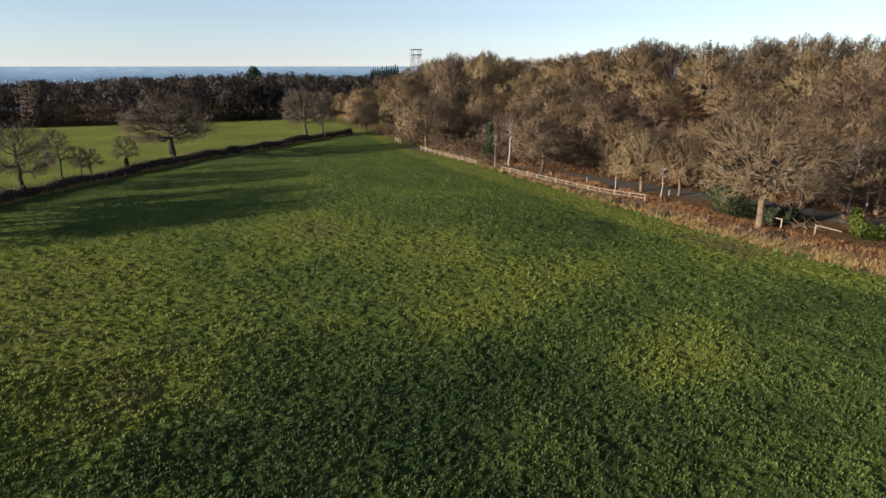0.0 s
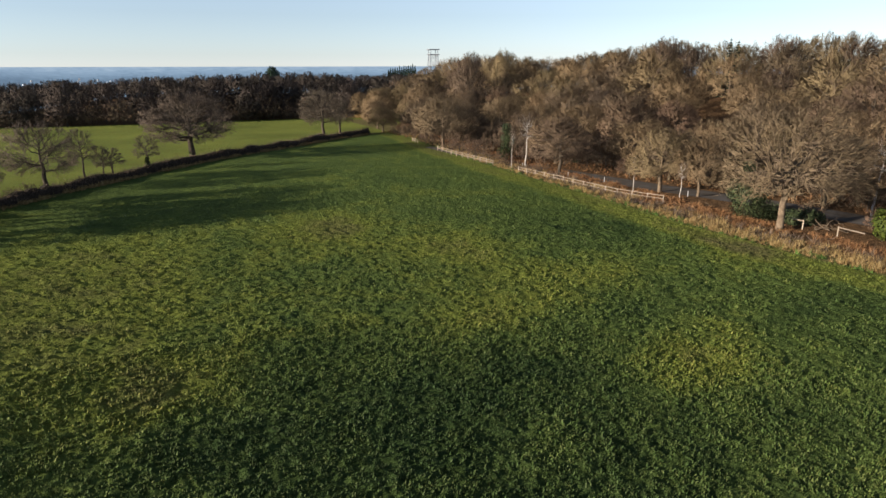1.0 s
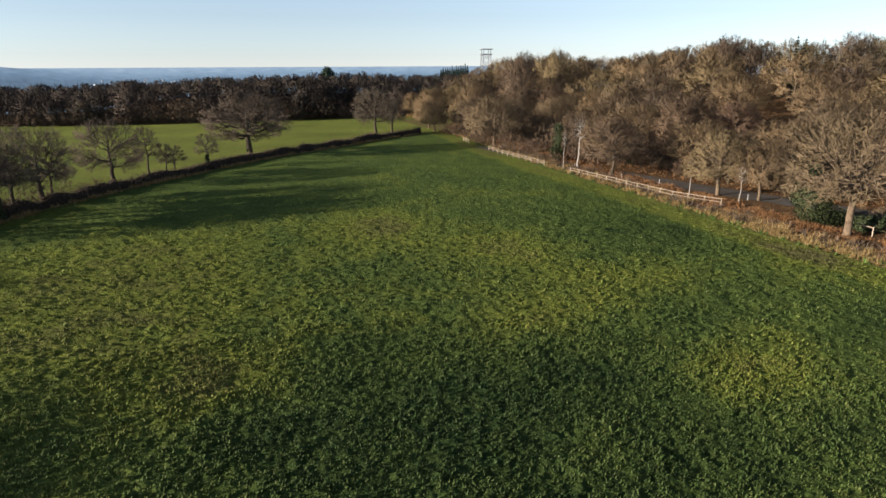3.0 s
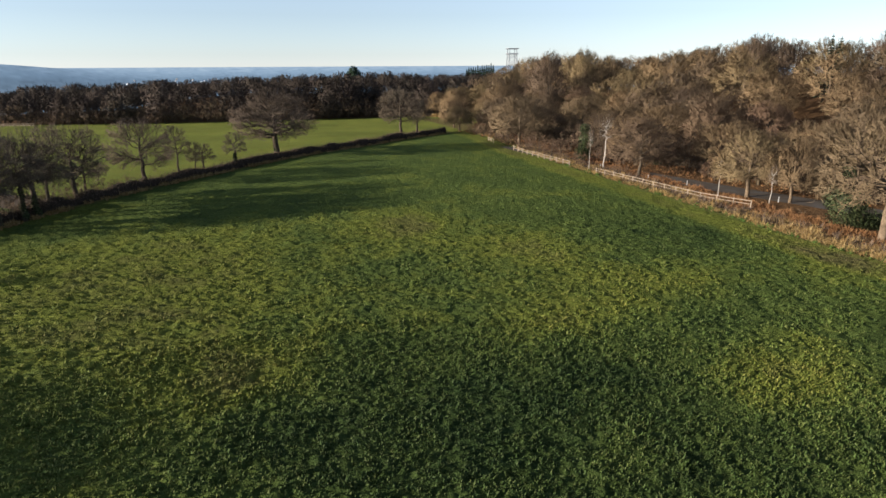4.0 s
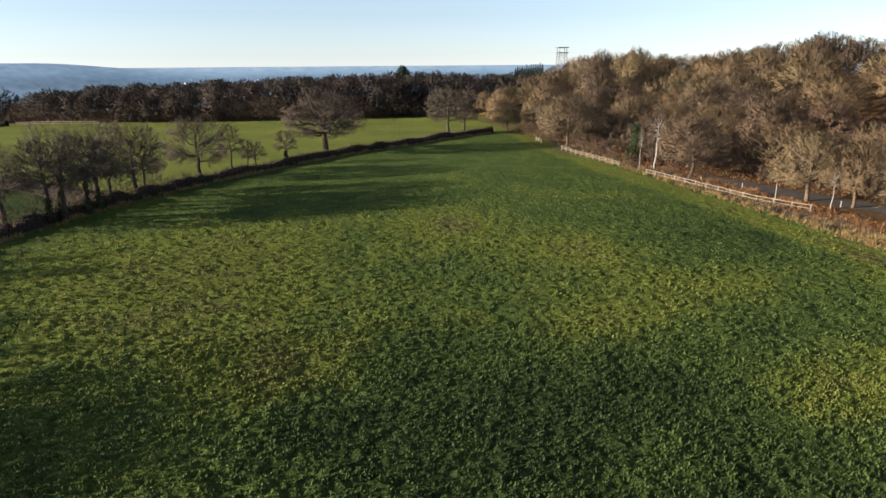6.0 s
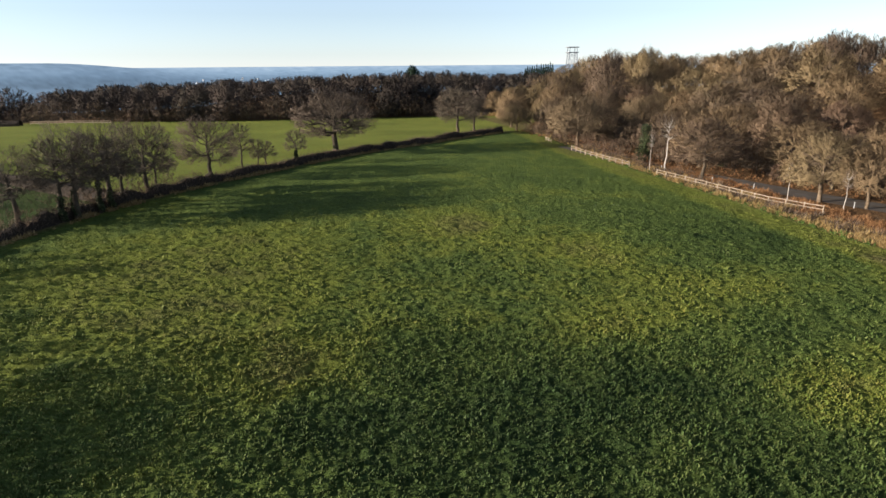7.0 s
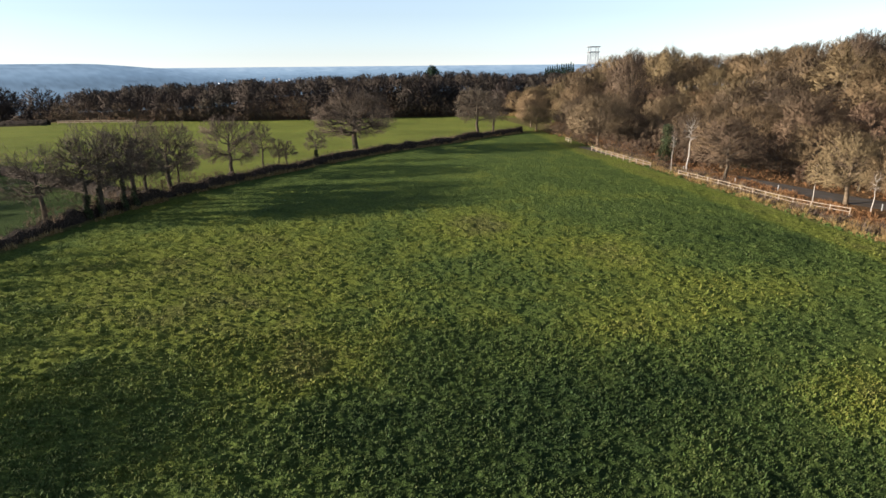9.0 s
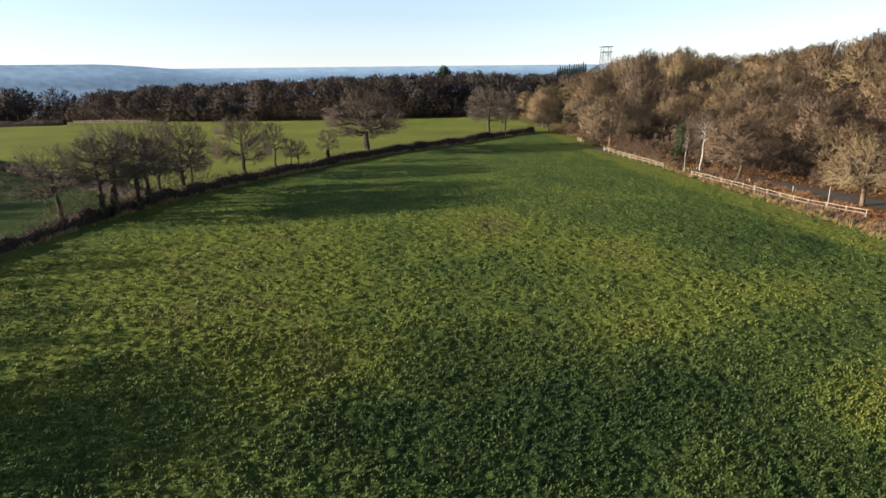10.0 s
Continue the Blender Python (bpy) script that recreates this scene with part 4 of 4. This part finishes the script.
# ---- ground plants ----
def tufts(name, label, cat, mat, spots, blades, length, spread, width, seed, droop=0.5, tilled=False):
    """Clumps of blades or leaves at many spots, as one mass of growth. spots: x, y, size."""
    g = np.random.default_rng(seed)
    S = np.repeat(np.asarray(spots, float), blades, axis=0)
    n = len(S)
    a = g.uniform(0, 6.283, n)
    out = g.uniform(0.3, 1.0, n) * spread
    L = length * S[:, 2] * g.uniform(0.6, 1.25, n)
    x, y = S[:, 0] + g.normal(size=n) * 0.06 * S[:, 2], S[:, 1] + g.normal(size=n) * 0.06 * S[:, 2]
    p = np.stack([x, y, height(x, y) - 0.02 + (clods(x, y) if tilled else 0)], 1)
    d = np.stack([np.cos(a) * out, np.sin(a) * out, (1 - droop * out)], 1)
    q = p + d * L[:, None]
    side = np.stack([-np.sin(a), np.cos(a), g.normal(size=n) * 0.3], 1)
    w = (width * S[:, 2] * g.uniform(0.7, 1.3, n))[:, None]
    return tagged(part(name, slips_mesh(name, np.stack([p - side * w, p + side * w, q], 1)), mat), label, cat, kind="stuff")


def field_spots(seed, n, r0, r1, size, az0=-60.0, az1=43.0):
    g = np.random.default_rng(seed)
    az, r = np.radians(g.uniform(az0, az1, n)), np.sqrt(g.uniform(r0 * r0, r1 * r1, n))
    x, y = r * np.sin(az), r * np.cos(az)
    ok = (side_of(HEDGE, x, y) > 1.6) & (side_of(EDGE, x, y) > 0.8) & (y < 186)
    x, y = x[ok], y[ok]
    return np.stack([x, y, size * g.uniform(0.7, 1.4, len(x)) * (1 + 0.5 * vnoise(x / 2, y / 2, 3))], 1)


near = np.concatenate([field_spots(1, 34000, 21, 46, 0.8), field_spots(2, 50000, 46, 112, 0.9)])
fade = 1 - smooth(42, 100, np.hypot(near[:, 0], near[:, 1]))
near = near[np.random.default_rng(4).random(len(near)) < np.maximum(fade, 0.0)]
crop_plants = tufts("crop_plants", "low green leafy crop over the field", "crop", MAT_CROP, near, 5, 0.17, 0.8, 0.048, 7, 0.5, True)
co = np.zeros(3 * len(crop_plants.data.vertices), dtype=np.float32)
crop_plants.data.vertices.foreach_get("co", co)
crop_plants.data.attributes.new("state", "FLOAT", "POINT").data.foreach_set("value", dryness_and_light(co[0::3], co[1::3]).astype(np.float32))


def strip_spots(line, seed, per_m, lo, hi, size, y0=-100, y1=400, gap=0.0):
    """Spots in a strip beside a line, from lo to hi metres to its left."""
    g = np.random.default_rng(seed)
    pts = np.array([p for p in along(line, 1.0) if y0 < p[1] < y1])
    n = int(len(pts) * per_m)
    P = pts[g.integers(0, len(pts), n)]
    o, s = g.uniform(lo, hi, n), g.uniform(-0.5, 0.5, n)
    x, y = P[:, 0] - P[:, 3] * o + P[:, 2] * s, P[:, 1] + P[:, 2] * o + P[:, 3] * s
    patch = vnoise(x / 1.7 + seed, y / 1.7, seed)
    keep = patch > gap
    return np.stack([x, y, size * g.uniform(0.5, 1.3, n) * (0.6 + 0.8 * patch)], 1)[keep]


VIS = dict(y0=40, y1=190, gap=0.28)
tufts("tussock_grass", "bleached tussocky dead grass along the field edge", "grass", MAT_STRAW, strip_spots(EDGE, 11, 34, -0.4, 4.4, 1.25, **VIS), 14, 0.6, 1.0, 0.03, 12)
tufts("verge_weeds", "green weeds at the foot of the verge", "weeds", MAT_WEED, strip_spots(EDGE, 13, 9, -0.8, 1.4, 1.1, **VIS), 8, 0.4, 1.0, 0.05, 14)
tufts("bracken", "rust-brown dead bracken along the fence", "bracken", MAT_BRACKEN, strip_spots(EDGE, 15, 46, 2.9, 9.3, 1.0, **VIS), 12, 0.6, 1.0, 0.035, 16)
tufts("bramble", "dark dead brambles on the verge", "brambles", MAT_HEDGE, strip_spots(EDGE, 17, 11, 0.6, 5.5, 1.4, **VIS), 12, 0.7, 1.0, 0.035, 18)
tufts("hedge_grass", "pale dead grass at the foot of the hedge", "grass", MAT_STRAW, strip_spots(HEDGE, 19, 12, -2.6, -1.2, 1.3, 50, 188, 0.4), 9, 0.5, 0.8, 0.03, 20)
tufts("reeds", "pale reeds at the far end of the pasture", "reeds", MAT_STRAW, strip_spots([(-48, 250), (-30, 246), (-18, 236)], 21, 8, -2, 2, 1.6), 10, 0.9, 0.6, 0.06, 22)
tufts("wood_bracken", "brown bracken and bramble under the trees", "bracken", MAT_BRACKEN, strip_spots(ROAD, 23, 9, 3.4, 16, 1.0, 60, 190), 7, 0.6, 1.0, 0.06, 24)


# ---- fallen branches on the verge ----
def dead_branch(x, y, seed, length):
    g = np.random.default_rng(seed)
    w = Wood(seed)
    for _ in range(5):
        a = g.uniform(-0.9, 0.9)
        p = np.array([g.uniform(-0.3, 0.3), 0, 0.1])
        q = p + np.array([math.cos(a), math.sin(a), g.uniform(0.2, 0.7)]) * length * g.uniform(0.5, 1)
        w.tube(bend(g, p, q, 5, 0.2, 0.05), [0.06, 0.05, 0.04, 0.03, 0.015], 4)
    ob = part("dead_branch", mesh_of("dead_branch", w.v, w.f, True), MAT_BARK)
    ob.matrix_basis = pose(x, y, hz(x, y), 0, 0, seed * 50)
    tagged(ob, "bleached fallen branch lying on the verge", "branch", "fallen branches")


for i, (x, y, l) in enumerate([(45.2, 75.2, 3.0), (46.6, 75.0, 3.4), (48.2, 74.0, 2.5), (37.2, 88.2, 1.6), (44.0, 70.8, 1.4)]):
    dead_branch(x, y, i + 1, l)


# ---- town in the valley ----
def town():
    g = random.Random(30)
    v, f = [], []
    for _ in range(520):
        az, d = radians(g.uniform(-56, -18)), g.uniform(1500, 2900)
        x, y = d * math.sin(az), d * math.cos(az)
        z = -62 + 78 * float(smooth(1500, 4900, d)) + 2.5
        w, h, l = g.uniform(3, 5), g.uniform(2, 3.5), g.uniform(4, 9)
        b = len(v)
        c, s = math.cos(g.uniform(0, 3)), math.sin(g.uniform(0, 3))
        for sx, sy in ((-1, -1), (1, -1), (1, 1), (-1, 1)):
            px, py = sx * l / 2, sy * w / 2
            v.append((x + px * c - py * s, y + px * s + py * c, z - 8))
            v.append((x + px * c - py * s, y + px * s + py * c, z + h))
        v += [(x - l / 2 * c, y - l / 2 * s, z + h * 1.5), (x + l / 2 * c, y + l / 2 * s, z + h * 1.5)]
        for i in range(4):
            j = (i + 1) % 4
            f.append((b + 2 * i, b + 2 * j, b + 2 * j + 1, b + 2 * i + 1))
        f += [(b + 1, b + 3, b + 9, b + 8), (b + 5, b + 7, b + 8, b + 9), (b + 3, b + 5, b + 9), (b + 7, b + 1, b + 8)]
    m = island_mat("town_walls", [(0, (0.12, 0.14, 0.18)), (0.7, (0.16, 0.17, 0.19)), (0.88, (0.3, 0.3, 0.3)), (1, (0.6, 0.6, 0.6))])
    tagged(part("town", mesh_of("town", v, f), m), "far-off houses of a town in the hazy valley", "town", kind="stuff")


town()
